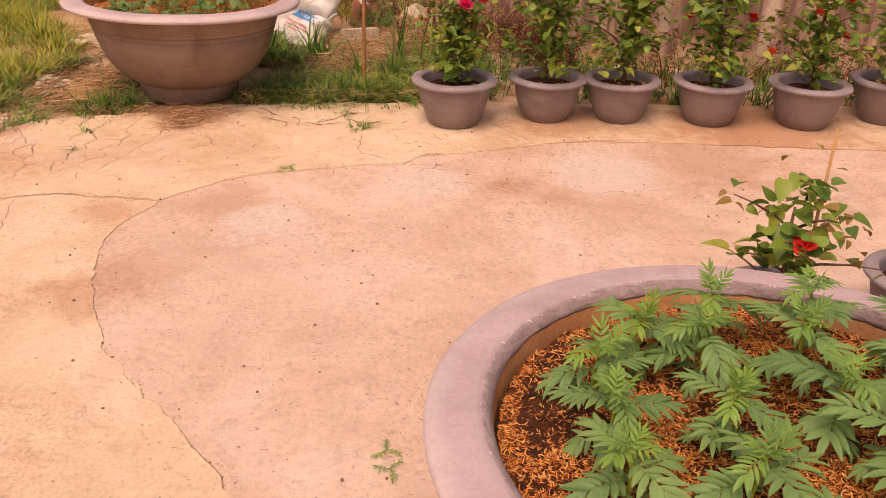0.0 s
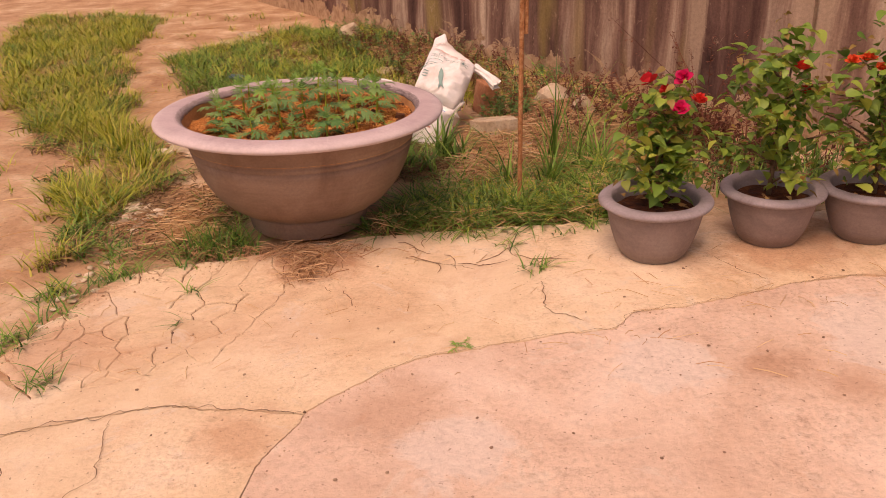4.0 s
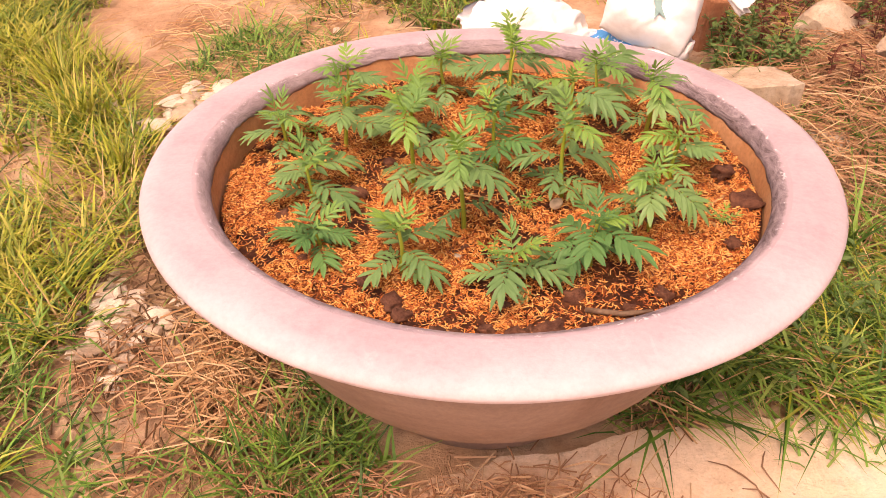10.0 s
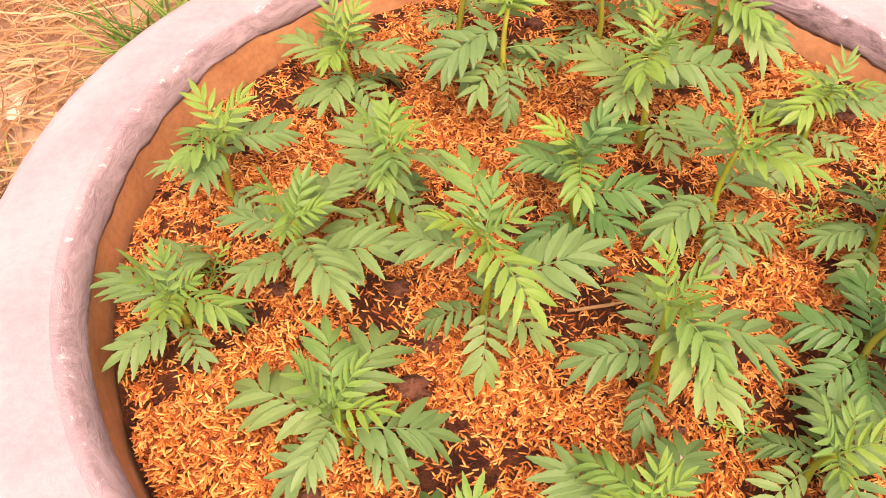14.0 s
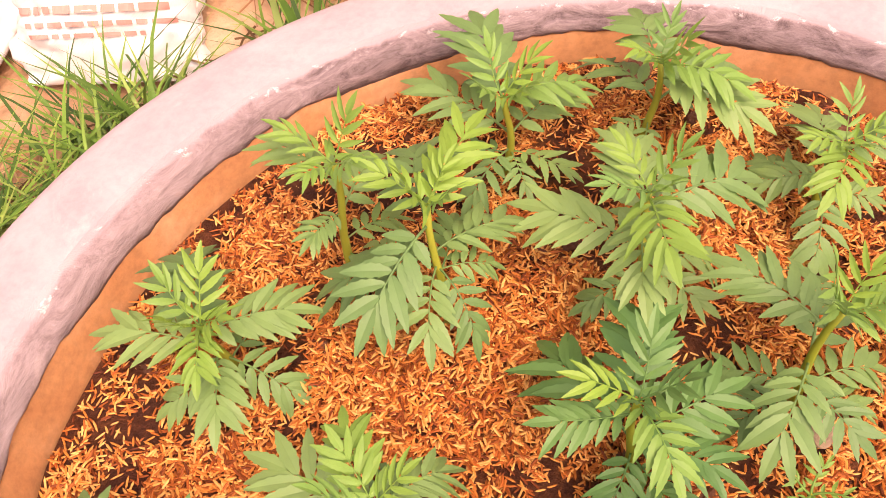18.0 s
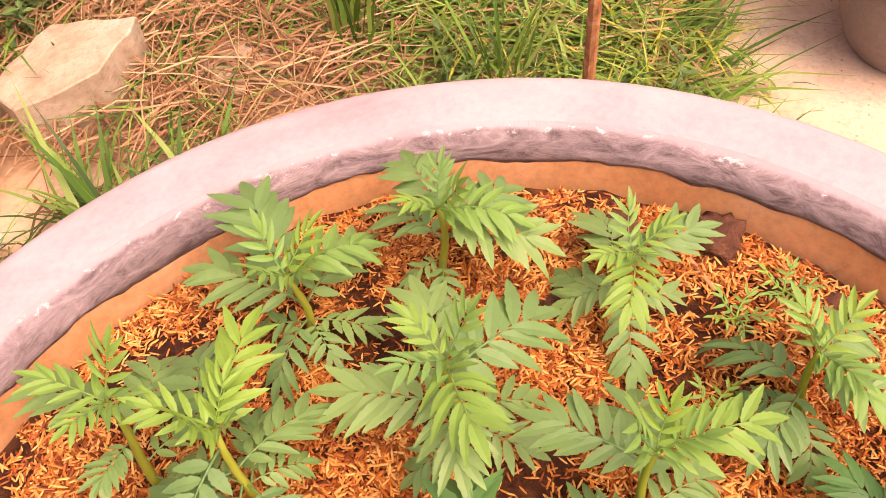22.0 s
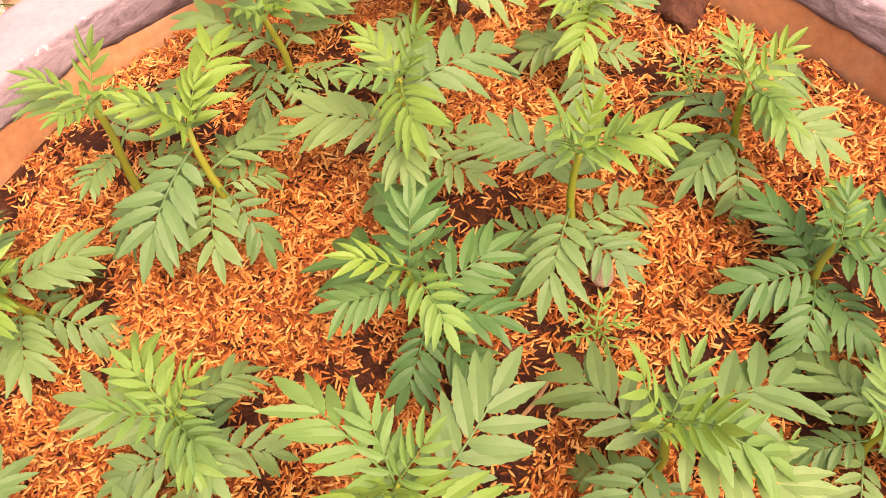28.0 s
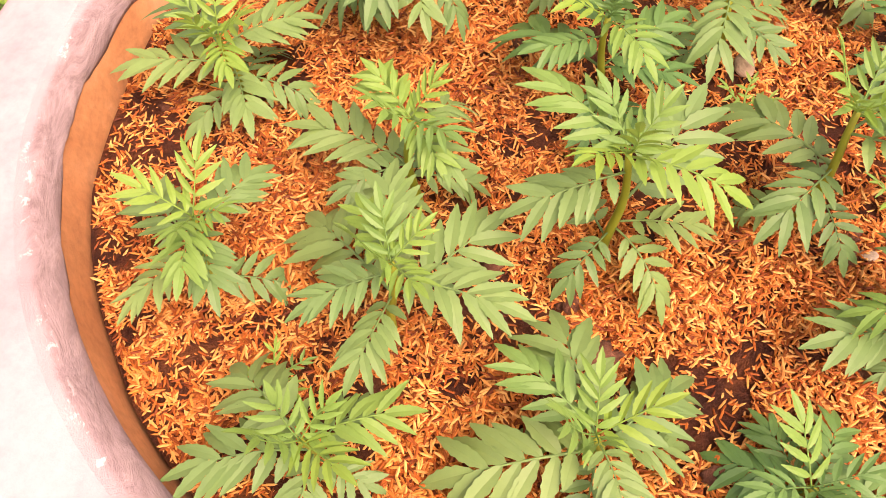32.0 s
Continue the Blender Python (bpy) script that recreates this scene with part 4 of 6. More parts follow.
def marigold(x, y, base, high, upper, young=(), low=(), dark=False, lean=(0.0, 0.0), bare_stem=0.22, seed=0, droop=0):
    """upper, young, low: each leaf's heading in degrees and its reach in millimetres."""
    rng = random.Random(seed * 7 + 1)
    root = new("marigold_seedling")
    root.matrix_basis = pose(x, y, base)
    tagged(root, ("deep green" if dark else "soft green") + (" tall bare-stemmed" if bare_stem > 0.5 else "") + " marigold seedling with feathery leaves in rice hulls", "marigold plant", "marigold seedlings")
    high *= 0.80
    axis = lambda s: Vector((lean[0] * s ** 1.4 + 0.003 * math.sin(4 * s + seed), lean[1] * s ** 1.4 + 0.003 * math.cos(5 * s + seed), high * s))
    pts = [axis(k / 6) - (Vector((0, 0, 0.015)) if k == 0 else Vector()) for k in range(7)]
    part("stem", link_mesh("stem", *tube(pts, [0.0040 - 0.0018 * k / 6 for k in range(7)], 7), STEM, True), root)

    def grow(name, me, s, a, tilt, reach):
        part(name, me, root, Matrix.Translation(axis(s)) @ pose(0, 0, 0, 0, -tilt, a) @ pose(0, 0, 0, rng.uniform(-14, 14), 0, 0) @ Matrix.Scale(reach / 0.09, 4))

    old = DARKLEAF if dark else MATURE
    for k, (a, reach) in enumerate(upper):
        s = bare_stem + (0.92 - bare_stem) * (0.48 + 0.42 * (k % 2))
        grow("leaf", rng.choice(old), s, a, rng.uniform(2, 16) - droop, 0.001 * (0.7 * reach + 28))
    for a, reach in low:
        grow("leaf", rng.choice(old if dark else LOWER), bare_stem + 0.04 + 0.12 * rng.random(), a, rng.uniform(-6, 10), 0.001 * (0.6 * reach + 30))
    # older small leaves lower down, in the widest gaps between the upper ones
    turns = sorted(a % 360 for a, _ in list(upper) + list(low))
    gaps = sorted(((turns[(k + 1) % len(turns)] - turns[k]) % 360, turns[k]) for k in range(len(turns)))[-3:]
    for wide, a in gaps:
        if wide > 88:
            grow("leaf", rng.choice(old if dark else LOWER), bare_stem * 0.8 + 0.26 * rng.random(), a + wide / 2 + rng.uniform(-10, 10), rng.uniform(-4, 14), rng.uniform(0.060, 0.084))
    for a, reach in young:
        grow("young_leaf", rng.choice(TENDER), 0.97, a, rng.uniform(16, 30), 0.001 * (0.6 * reach + 44))
    for j in range(4):
        grow("young_leaf", rng.choice(DARKBUD if dark and j else BUD), 1.0, 45 + 90 * j + 37 * seed + rng.uniform(-20, 20), rng.uniform(22, 46), rng.uniform(0.042, 0.060))
    return root


def seedling(x, y, high, upper, young=(), low=(), dark=False, seed=0, **more):
    marigold(x, y, bed_z(x, y, 2.0), high, upper, young, low, dark, seed=seed, **more)


seedling(-0.114, -0.039, 0.160, ((339, 107), (142, 77),), ((74, 70), (267, 64),), ((245, 81), (167, 59),), False, 0)
seedling(-0.029, -0.155, 0.161, ((70, 96), (325, 101), (164, 69), (259, 90),), ((281, 48),), ((222, 54),), False, 1)
seedling(0.010, 0.017, 0.134, ((78, 107), (32, 86), (329, 77), (143, 48), (288, 61),), ((241, 32),), ((199, 59),), True, 2)
seedling(-0.129, 0.106, 0.128, ((86, 91), (350, 56), (145, 51), (252, 49),), ((66, 37), (237, 18),), (), False, 3)
seedling(-0.254, 0.201, 0.114, ((74, 84), (355, 62), (159, 59), (234, 53),), ((210, 33),), (), False, 4)
seedling(-0.234, 0.066, 0.124, ((67, 118), (36, 75), (323, 92), (270, 83), (189, 60), (135, 58),), ((55, 17),), (), False, 5)
seedling(-0.339, 0.069, 0.077, ((119, 87), (71, 97), (201, 68),), ((311, 53),), ((261, 38),), False, 6)
seedling(-0.260, -0.086, 0.080, ((130, 122), (41, 101), (334, 92), (228, 48),), ((70, 60),), ((298, 64),), False, 7)
seedling(0.129, 0.081, 0.149, ((31, 110), (333, 107), (114, 95), (204, 74),), ((218, 64),), ((321, 75), (258, 60),), False, 8)
seedling(0.113, -0.050, 0.158, ((17, 115), (77, 74), (191, 77),), ((307, 62),), ((98, 61), (284, 44),), False, 9)
seedling(0.283, 0.006, 0.094, ((25, 86), (319, 69), (137, 46),), ((199, 47),), ((288, 47),), False, 10)
seedling(0.025, 0.268, 0.158, ((22, 85), (96, 69), (177, 29),), (), ((350, 57),), False, 11)
seedling(0.258, 0.146, 0.126, ((343, 101), (45, 87), (71, 90), (271, 94),), ((282, 53),), ((145, 26),), False, 12)
seedling(0.175, 0.228, 0.120, ((85, 111), (53, 127), (357, 88),), ((326, 64),), ((281, 61), (229, 39), (116, 61),), False, 13)
seedling(-0.096, 0.286, 0.084, ((111, 94), (64, 115), (231, 66), (327, 79),), ((227, 24),), (), False, 14)
seedling(0.234, -0.131, 0.116, ((60, 85), (332, 93), (168, 61), (257, 78),), ((237, 29),), ((109, 39),), False, 15)
seedling(0.150, -0.215, 0.083, ((55, 66), (324, 101), (140, 63), (258, 79),), ((14, 20),), ((233, 65),), True, 16)
seedling(0.045, -0.272, 0.062, ((127, 40), (55, 82), (351, 74), (253, 86),), (), ((33, 83),), False, 17)
seedling(-0.103, -0.251, 0.089, ((116, 87), (35, 78), (323, 81),), ((109, 41),), ((159, 28), (298, 48),), False, 18)
seedling(-0.225, -0.209, 0.038, ((166, 75), (354, 48), (100, 58), (254, 38),), (), ((142, 68), (46, 45),), True, 19)
seedling(0.023, 0.177, 0.155, ((135, 100), (54, 118), (346, 72), (177, 90),), ((9, 66),), ((324, 41), (95, 80), (205, 75), (255, 70), (20, 70)), False, 33, lean=(0.014, 0.012), bare_stem=0.46, droop=20)
for k, (dx, dy, high, size, turn) in enumerate(((-0.26, 0.10, 0.09, 0.9, 20), (-0.18, 0.20, 0.10, 0.95, 50), (-0.25, -0.01, 0.10, 0.9, 80), (-0.24, -0.13, 0.10, 0.95, 30), (-0.09, 0.15, 0.11, 1.0, 10), (0.07, 0.17, 0.12, 1.05, 40), (0.08, 0.03, 0.12, 1.1, 70), (-0.08, -0.14, 0.10, 1.0, 20), (0.12, -0.07, 0.11, 1.05, 55), (0.12, 0.30, 0.11, 0.95, 5), (-0.05, 0.28, 0.11, 0.95, 60), (0.23, 0.12, 0.11, 1.0, 35), (0.22, -0.05, 0.1, 1.0, 0), (-0.08, 0.0, 0.1, 0.9, 45), (0.0, -0.27, 0.1, 0.95, 15), (0.18, -0.22, 0.1, 0.95, 75), (0.27, 0.22, 0.11, 0.9, 25))):
    leaves = [(turn + 90 * q, int(112 * size)) for q in range(4)]
    marigold(1.838 + dx, -2.886 + dy, bed_z(dx, dy, 6.0), high * 1.2, leaves, ((turn + 20, 55), (turn + 200, 50)), ((turn + 45, 62), (turn + 225, 62)), seed=60 + k)
# tiny sprouts between the seedlings
SPROUT = pinnate("leaf", YOUNG, 0.022, 3, 0.2, 0.010, 0.4, 91)
for k, (x, y) in enumerate(((0.215, -0.08), (0.34, -0.11), (0.02, -0.215), (-0.30, 0.12), (0.30, -0.08), (0.06, -0.09))):
    root = tagged(new("weed_sprout"), "tiny light green weed sprout among rice hulls", "sprout", "weed sprouts")
    root.matrix_basis = pose(x, y, bed_z(x, y, 2.0) + 0.002)
    part("stem", link_mesh("stem", *tube([(0, 0, -0.006), (0, 0, 0.012)], (0.0012, 0.0008), 5), STEM), root)
    for j in range(5):
        part("leaf", SPROUT, root, pose(0, 0, 0.010, 0, -25, 72 * j + 20 * k))


# ---- small pots with bougainvillea ----
POT_BODY = [(0.0, 0.0), (0.098, 0.0), (0.104, 0.006), (0.106, 0.012), (0.112, 0.016), (0.128, 0.05), (0.141, 0.09), (0.151, 0.13), (0.158, 0.165), (0.160, 0.18)]
POT_RIM = [(0.158, 0.178), (0.176, 0.181), (0.185, 0.187), (0.187, 0.195), (0.181, 0.203), (0.165, 0.207), (0.147, 0.206), (0.140, 0.200), (0.138, 0.185), (0.135, 0.15)]


def heart_leaf(name, mat, n, w):
    """A pointed oval leaf, folded along its midrib, with its tip curled down."""
    verts, faces = [], []
    for k in range(6):
        s = k / 5
        half = w * math.sin(math.pi * (0.12 + 0.88 * s) ** 0.8) if k < 5 else 0
        z = -0.35 * n * s * s
        verts += [(n * s, half, z + half * 0.35), (n * s, 0, z), (n * s, -half, z + half * 0.35)]
    for k in range(5):
        a, b = 3 * k, 3 * k + 3
        faces += [(a, a + 1, b + 1, b), (a + 1, a + 2, b + 2, b + 1)]
    return link_mesh(name, verts, faces, mat, True)


def bract_cluster(name, mat):
    pieces = []
    for k in range(9):
        a, t = radians(137 * k), radians(20 + 8 * k)
        d = Vector((math.cos(a) * math.cos(t), math.sin(a) * math.cos(t), math.sin(t)))
        s = d.cross(Vector((0, 0, 1))).normalized()
        u = s.cross(d)
        pieces.append(([d * 0.004, d * 0.012 + s * 0.012 + u * 0.003, d * 0.021 + s * 0.009 + u * 0.002, d * 0.026, d * 0.021 - s * 0.009 + u * 0.002, d * 0.012 - s * 0.012 + u * 0.003], [(0, 1, 2, 3, 4, 5)]))
    return link_mesh(name, *join(*pieces), mat)


GREENS = [heart_leaf("leaf", SHRUB, n, w) for n, w in ((0.068, 0.026), (0.056, 0.024), (0.080, 0.030))]
NEWLEAF = heart_leaf("leaf", BRONZE, 0.045, 0.016)
BRACTS = {"red": bract_cluster("flower", RED), "pink": bract_cluster("flower", PINK), "orange": bract_cluster("flower", ORANGE)}


def small_pot(x, y, size, seed):
    root = new("flower_pot")
    root.matrix_basis = pose(x, y, 0.0 if on_slab(x, y) else ground_z(x, y), 0, 0, seed * 40) @ Matrix.Scale(size, 4)
    tagged(root, "plain round grey cement flower pot with a flat flared rim", "flower pot", "row of flower pots")
    part("body", link_mesh("body", *lathe(POT_BODY, 56, 0.006, seed), GREYPOT, True), root)
    part("rim", link_mesh("rim", *lathe(POT_RIM, 56, 0.006, seed), GREYRIM, True), root)
    soil = [(0.0, 0.168), (0.05, 0.172), (0.10, 0.166), (0.1375, 0.158)]
    part("soil", link_mesh("soil", *lathe(soil, 40, 0.03, seed), SOIL, True), root, label="dark soil with fallen leaves")
    r = random.Random(seed)
    for _ in range(9):
        a, d = r.uniform(0, 6.28), r.uniform(0.03, 0.12)
        fallen = part("fallen_leaf", FALLEN_LEAF, root, pose(d * math.cos(a), d * math.sin(a), 0.178, r.uniform(-20, 20), r.uniform(-20, 20), r.uniform(0, 360)) @ Matrix.Scale(r.uniform(0.5, 0.8), 4))
    return root


FALLEN_LEAF = heart_leaf("fallen_leaf", FALLEN, 0.045, 0.016)


def bougainvillea(x, y, z, high, wide, leaves, flowers, seed, colour, low=0.12, leaf_size=1.0, spots=()):
    r = random.Random(seed)
    root = new("bougainvillea")
    root.matrix_basis = pose(x, y, z)
    tagged(root, "leafy green bougainvillea with " + colour + " bracts in a grey pot", "shrub", "potted bougainvilleas")
    tips = []
    trunk = [(0.012 * math.sin(seed + 3 * s), 0.012 * math.cos(seed + 2 * s), high * 0.75 * s - 0.02 * (s == 0)) for s in (0, 0.25, 0.5, 0.75, 1.0)]
    part("trunk", link_mesh("trunk", *tube(trunk, (0.009, 0.008, 0.0065, 0.005, 0.003), 7), BARK, True), root)
    for k in range(11):
        s = 0.10 + 0.88 * k / 11
        a, n = radians(137.5 * k) + seed, wide * r.uniform(0.6, 1.1) * (1 - 0.35 * s)
        p = Vector((trunk[0][0], trunk[0][1], high * 0.75 * s))
        pts = [p + Vector((math.cos(a) * n * u, math.sin(a) * n * u, high * 0.26 * u * (1.2 - 0.5 * u))) for u in (0, 0.35, 0.7, 1.0)]
        part("branch", link_mesh("branch", *tube(pts, (0.0042, 0.0034, 0.0026, 0.0014), 5), BARK, True), root)
        tips.append(pts)
    tips.append([Vector(t) for t in trunk[1:]])
    tips.append([Vector(trunk[-1]) + Vector((0.01 * u, 0.015 * u, high * 0.28 * u)) for u in (0, 0.4, 0.7, 1)])
    for _ in range(leaves):
        pts = r.choice(tips)
        u = r.uniform(0.15, 3)
        k = min(2, int(u))
        p = pts[k].lerp(pts[k + 1], u - k) + Vector((r.gauss(0, 0.036), r.gauss(0, 0.036), r.gauss(0, 0.030)))
        if p.z < low:
            continue
        me = NEWLEAF if (u > 2.2 and r.random() < 0.5) or r.random() < 0.05 else r.choice(GREENS)
        part("leaf", me, root, Matrix.Translation(p) @ pose(0, 0, 0, r.uniform(-35, 35), r.uniform(-35, 35), r.uniform(0, 360)) @ Matrix.Scale(r.uniform(0.40, 0.76) * leaf_size, 4))
    for k, tint in enumerate(flowers):
        a = seed + 2.4 * k
        p = Vector((math.cos(a) * wide * 0.55, -abs(math.sin(a)) * wide * 0.5, high * r.uniform(0.86, 1.04)))
        if spots:
            p = Vector(spots[k])
        part("flower", BRACTS[tint], root, Matrix.Translation(p) @ pose(0, 0, 0, r.uniform(-40, 40), r.uniform(-40, 40), r.uniform(0, 360)) @ Matrix.Scale(r.uniform(1.0, 1.5), 4))
    return root


SPOTS = [((0.06, -0.02, 0.43), (-0.045, -0.02, 0.42), (0.005, -0.05, 0.40), (0.04, -0.09, 0.35), (0.10, -0.06, 0.365)),
         ((0.064, -0.011, 0.355), (0.03, -0.05, 0.44)),
         ((-0.117, 0.025, 0.441), (-0.072, 0.016, 0.448), (-0.033, 0.008, 0.419), (0.09, 0.05, 0.45), (0.15, 0.05, 0.56), (0.18, 0.05, 0.53), (0.14, 0.05, 0.43)),
         ((0.106, -0.031, 0.304), (-0.136, 0.031, 0.288), (0.206, -0.066, 0.171), (0.017, -0.005, 0.373), (-0.16, 0.05, 0.50)),
         ((0.087, -0.035, 0.244), (0.084, -0.034, 0.385), (-0.05, -0.06, 0.34)), ((0.0, -0.05, 0.3), (0.08, -0.04, 0.35))]
POTS = [(1.248, -0.268, 1.0, 0.42, 0.19, 560, ("pink", "red", "red", "pink", "red"), "pink"), (1.655, -0.135, 0.93, 0.58, 0.24, 620, ("red", "red"), "red"), (1.985, -0.105, 0.92, 0.60, 0.27, 640, ("orange", "orange", "orange", "orange", "orange", "red", "orange"), "orange"),
        (2.39, -0.09, 0.94, 0.64, 0.28, 660, ("red", "red", "orange", "red", "orange"), "orange"), (2.815, -0.08, 0.96, 0.54, 0.26, 540, ("red", "red", "red"), "red"), (3.22, 0.04, 0.96, 0.50, 0.24, 340, ("red", "orange"), "red")]
for k, (x, y, size, high, wide, leaves, flowers, colour) in enumerate(POTS):
    small_pot(x, y, size, k + 1)
    bougainvillea(x, y, 0.165 * size, high, wide, leaves, flowers, 3 * k + 2, colour, low=0.03, spots=SPOTS[k])
for k, (x, y, high, leaves, flowers) in enumerate(((2.13, -2.01, 0.36, 150, ("red",)), (2.56, -1.86, 0.26, 120, ()))):
    small_pot(x, y, 0.85, 10 + k)
    bougainvillea(x, y, 0.14, high, 0.21 - 0.08 * k, leaves, flowers, 40 + k, "red", 0.07, 1.2 - 0.3 * k, ((0.01, -0.06, 0.19),))
    cane = [(x + 0.05, y + 0.02, 0.10), (x + 0.06, y + 0.03, 0.30), (x + 0.055, y + 0.02, 0.60 - 0.28 * k)]
    tagged(part("plant_stake", link_mesh("plant_stake", *tube(cane, (0.005, 0.0045, 0.004), 6), CANE, True)), "thin brown bamboo stake stuck in a flower pot", "stake")

# ---- rusty post ----
post = new("rusty_post")
post.matrix_basis = pose(0.79, 0.17, 0, 0.3, 0.6, 20)
tagged(post, "thin rusty steel post driven into the grass", "post")
part("shaft", link_mesh("shaft", *tube([(0, 0, -0.2), (0, 0, 0.35), (0.002, 0, 0.8), (0, 0.002, 1.35)], (0.0090, 0.0088, 0.0092, 0.0088), 8), RUST), post)
for k in range(4):
    part("wire", link_mesh("wire", *tube([(0.009 + 0.021 * math.cos(a), 0.015 * math.sin(a), 0.79 + 0.006 * k + 0.003 * math.sin(2 * a)) for a in (j * 0.5236 for j in range(13))], [0.0016] * 13, 5), GREYRIM, True), post, label="pale binding wire")
part("clamp", link_mesh("clamp", *tube([(0.018, 0, 0.66), (0.018, 0, 0.80), (0.018, 0, 1.3)], (0.008, 0.009, 0.008), 6), RUST), post, label="rusty offcut wired to the post")


# ---- sacks ----
def sack(name, wide, high, thick, seed, slump, label, neck=0.0, fold=0.02, edges=None):
    """A filled woven sack standing on its end: bulging, creased, with a gathered top."""
    nu, nv = 72, 48
    verts, faces = [], []
    for j in range(nv + 1):
        v = j / nv
        for i in range(nu):
            a = 2 * math.pi * i / nu
            c, s = math.cos(a), math.sin(a)
            belly = math.sin(math.pi * min(1, 0.12 + v * 0.86)) ** 0.6
            w = wide / 2 * (0.90 + 0.10 * belly) * (1 - neck * max(0, v - 0.72) * 2.2)
            t = thick / 2 * (0.18 + 0.82 * belly) * (1 - 0.65 * max(0, v - 0.62) / 0.38)
            x = w * math.copysign(abs(c) ** 0.5, c)
            y = t * math.copysign(abs(s) ** 0.8, s)
            if edges:
                # a slack, half-empty sack: its two sides run as given, from the foot to the top
                left, right = (sum(e[k] * b for k, b in enumerate(((1 - v) * (1 - v), 2 * v * (1 - v), v * v))) for e in edges)
                x = (left + right) / 2 + (right - left) / 2 * math.copysign(abs(c) ** 0.5, c)
                y *= 0.75
            crease = 0.020 * noise.noise((x * 9 + seed, v * 5, s * 1.2)) + 0.011 * noise.noise((x * 24, v * 14 + seed, s)) + 0.006 * noise.noise((x * 50, v * 30, s * 2 + seed))
            crease += fold * (0.22 - abs(noise.noise((x * 9 + v * 3 + seed, v * 3 - x * 6, s * 0.8)))) + 0.4 * fold * (0.2 - abs(noise.noise((x * 22 - v * 7 + seed, v * 8 + x * 9, s))))
            top = 0.05 * noise.noise((c * 2 + seed, s, 3)) * max(0, v - 0.7) / 0.3
            verts.append((x + crease * 0.6 * c + slump[0] * v * v, y + crease * (1 if s > 0 else -1) + slump[1] * v * v, high * v * (1 - 0.08 * abs(c) * v) + top))
    for j in range(nv):
        for i in range(nu):
            a, b = j * nu, (j + 1) * nu
            faces.append((a + i, a + (i + 1) % nu, b + (i + 1) % nu, b + i))
    faces += [tuple(range(nu))[::-1], tuple(range(nv * nu, nv * nu + nu))]
    root = new(name)
    tagged(root, label, "sack", "white sacks")
    body = part("body", link_mesh("body", verts, faces, SACK, True), root)
    return root, verts, nu


def words(text, size):
    """Flat letters as verts and faces, centred, in the built-in font."""
    cu = bpy.data.curves.new("words", "FONT")
    cu.body, cu.size, cu.align_x, cu.align_y = text, size, "CENTER", "CENTER"
    cu.resolution_u = 2
    ob = bpy.data.objects.new("words", cu)
    scene.collection.objects.link(ob)
    me = bpy.data.meshes.new_from_object(ob.evaluated_get(bpy.context.evaluated_depsgraph_get()))
    v, f = [tuple(p.co) for p in me.vertices], [tuple(q.vertices) for q in me.polygons]
    bpy.data.objects.remove(ob)
    bpy.data.meshes.remove(me)
    return v, f


def on_face(root, name, verts2d, faces, mat, at, turn, skin, label=""):
    """Lays a flat drawing on the sack's front, following its surface."""
    from_skin = [(x, z, y) for x, y, z in skin if y < 0.02]
    grid = np.array(from_skin)
    c, s = math.cos(radians(turn)), math.sin(radians(turn))
    out = []
    for x, y, *_ in verts2d:
        u, v = at[0] + c * x - s * y, at[1] + s * x + c * y
        d = (grid[:, 0] - u) ** 2 + (grid[:, 1] - v) ** 2
        near = np.argsort(d)[:5]
        w = 1 / (d[near] + 1e-5)
        out.append((u, float((grid[near, 2] * w).sum() / w.sum()) - 0.006, v))
    return part(name, link_mesh(name, out, faces, mat), root, label=label)


def oblong(w, h, n=24):
    vs = [(-w / 2 + w * k / n, sgn * h / 2) for k in range(n + 1) for sgn in (-1, 1)]
    return vs, [(2 * k, 2 * k + 2, 2 * k + 3, 2 * k + 1) for k in range(n)]


# the sack with the blue band leans in front, the other stands crumpled behind it
front, skin, nu = sack("sack", 0.30, 0.30, 0.16, 4.0, (0.0, 0.04), "white woven sack with a blue printed band, leaning in the grass")
front.matrix_basis = pose(0.25, 1.06, -0.02, -40, 0, -53)
band = on_face(front, "printed_band", *oblong(0.288, 0.042), BLUEINK, (0, 0.175), 0, skin, "blue band")
tv, tf = words("TRONG NU\u00d4I TR\u1ed2NG TH\u1ee6Y S\u1ea2N", 0.034)
span = max(v[0] for v in tv) - min(v[0] for v in tv)
tv = [(v[0] * 0.27 / span, v[1] * 0.85) for v in tv]
band_skin = [(x, y - 0.003, z) for x, y, z in skin]
on_face(band, "printed_words", tv, tf, PALEINK, (0, 0.175), 0, band_skin, "white printed words")
for at, w, h in (((0.02, 0.137), 0.08, 0.007), ((0.0, 0.115), 0.25, 0.013), ((0.01, 0.093), 0.23, 0.008), ((0.0, 0.076), 0.20, 0.007), ((0.0, 0.218), 0.20, 0.010)):
    x = -w / 2
    while x < w / 2 - 0.02:
        step = rng.uniform(0.015, 0.045)
        on_face(front, "printed_bar", *oblong(step - 0.006, h * rng.uniform(0.85, 1.0), 5), REDINK, (at[0] + x + step / 2, at[1]), 0, skin)
        x += step

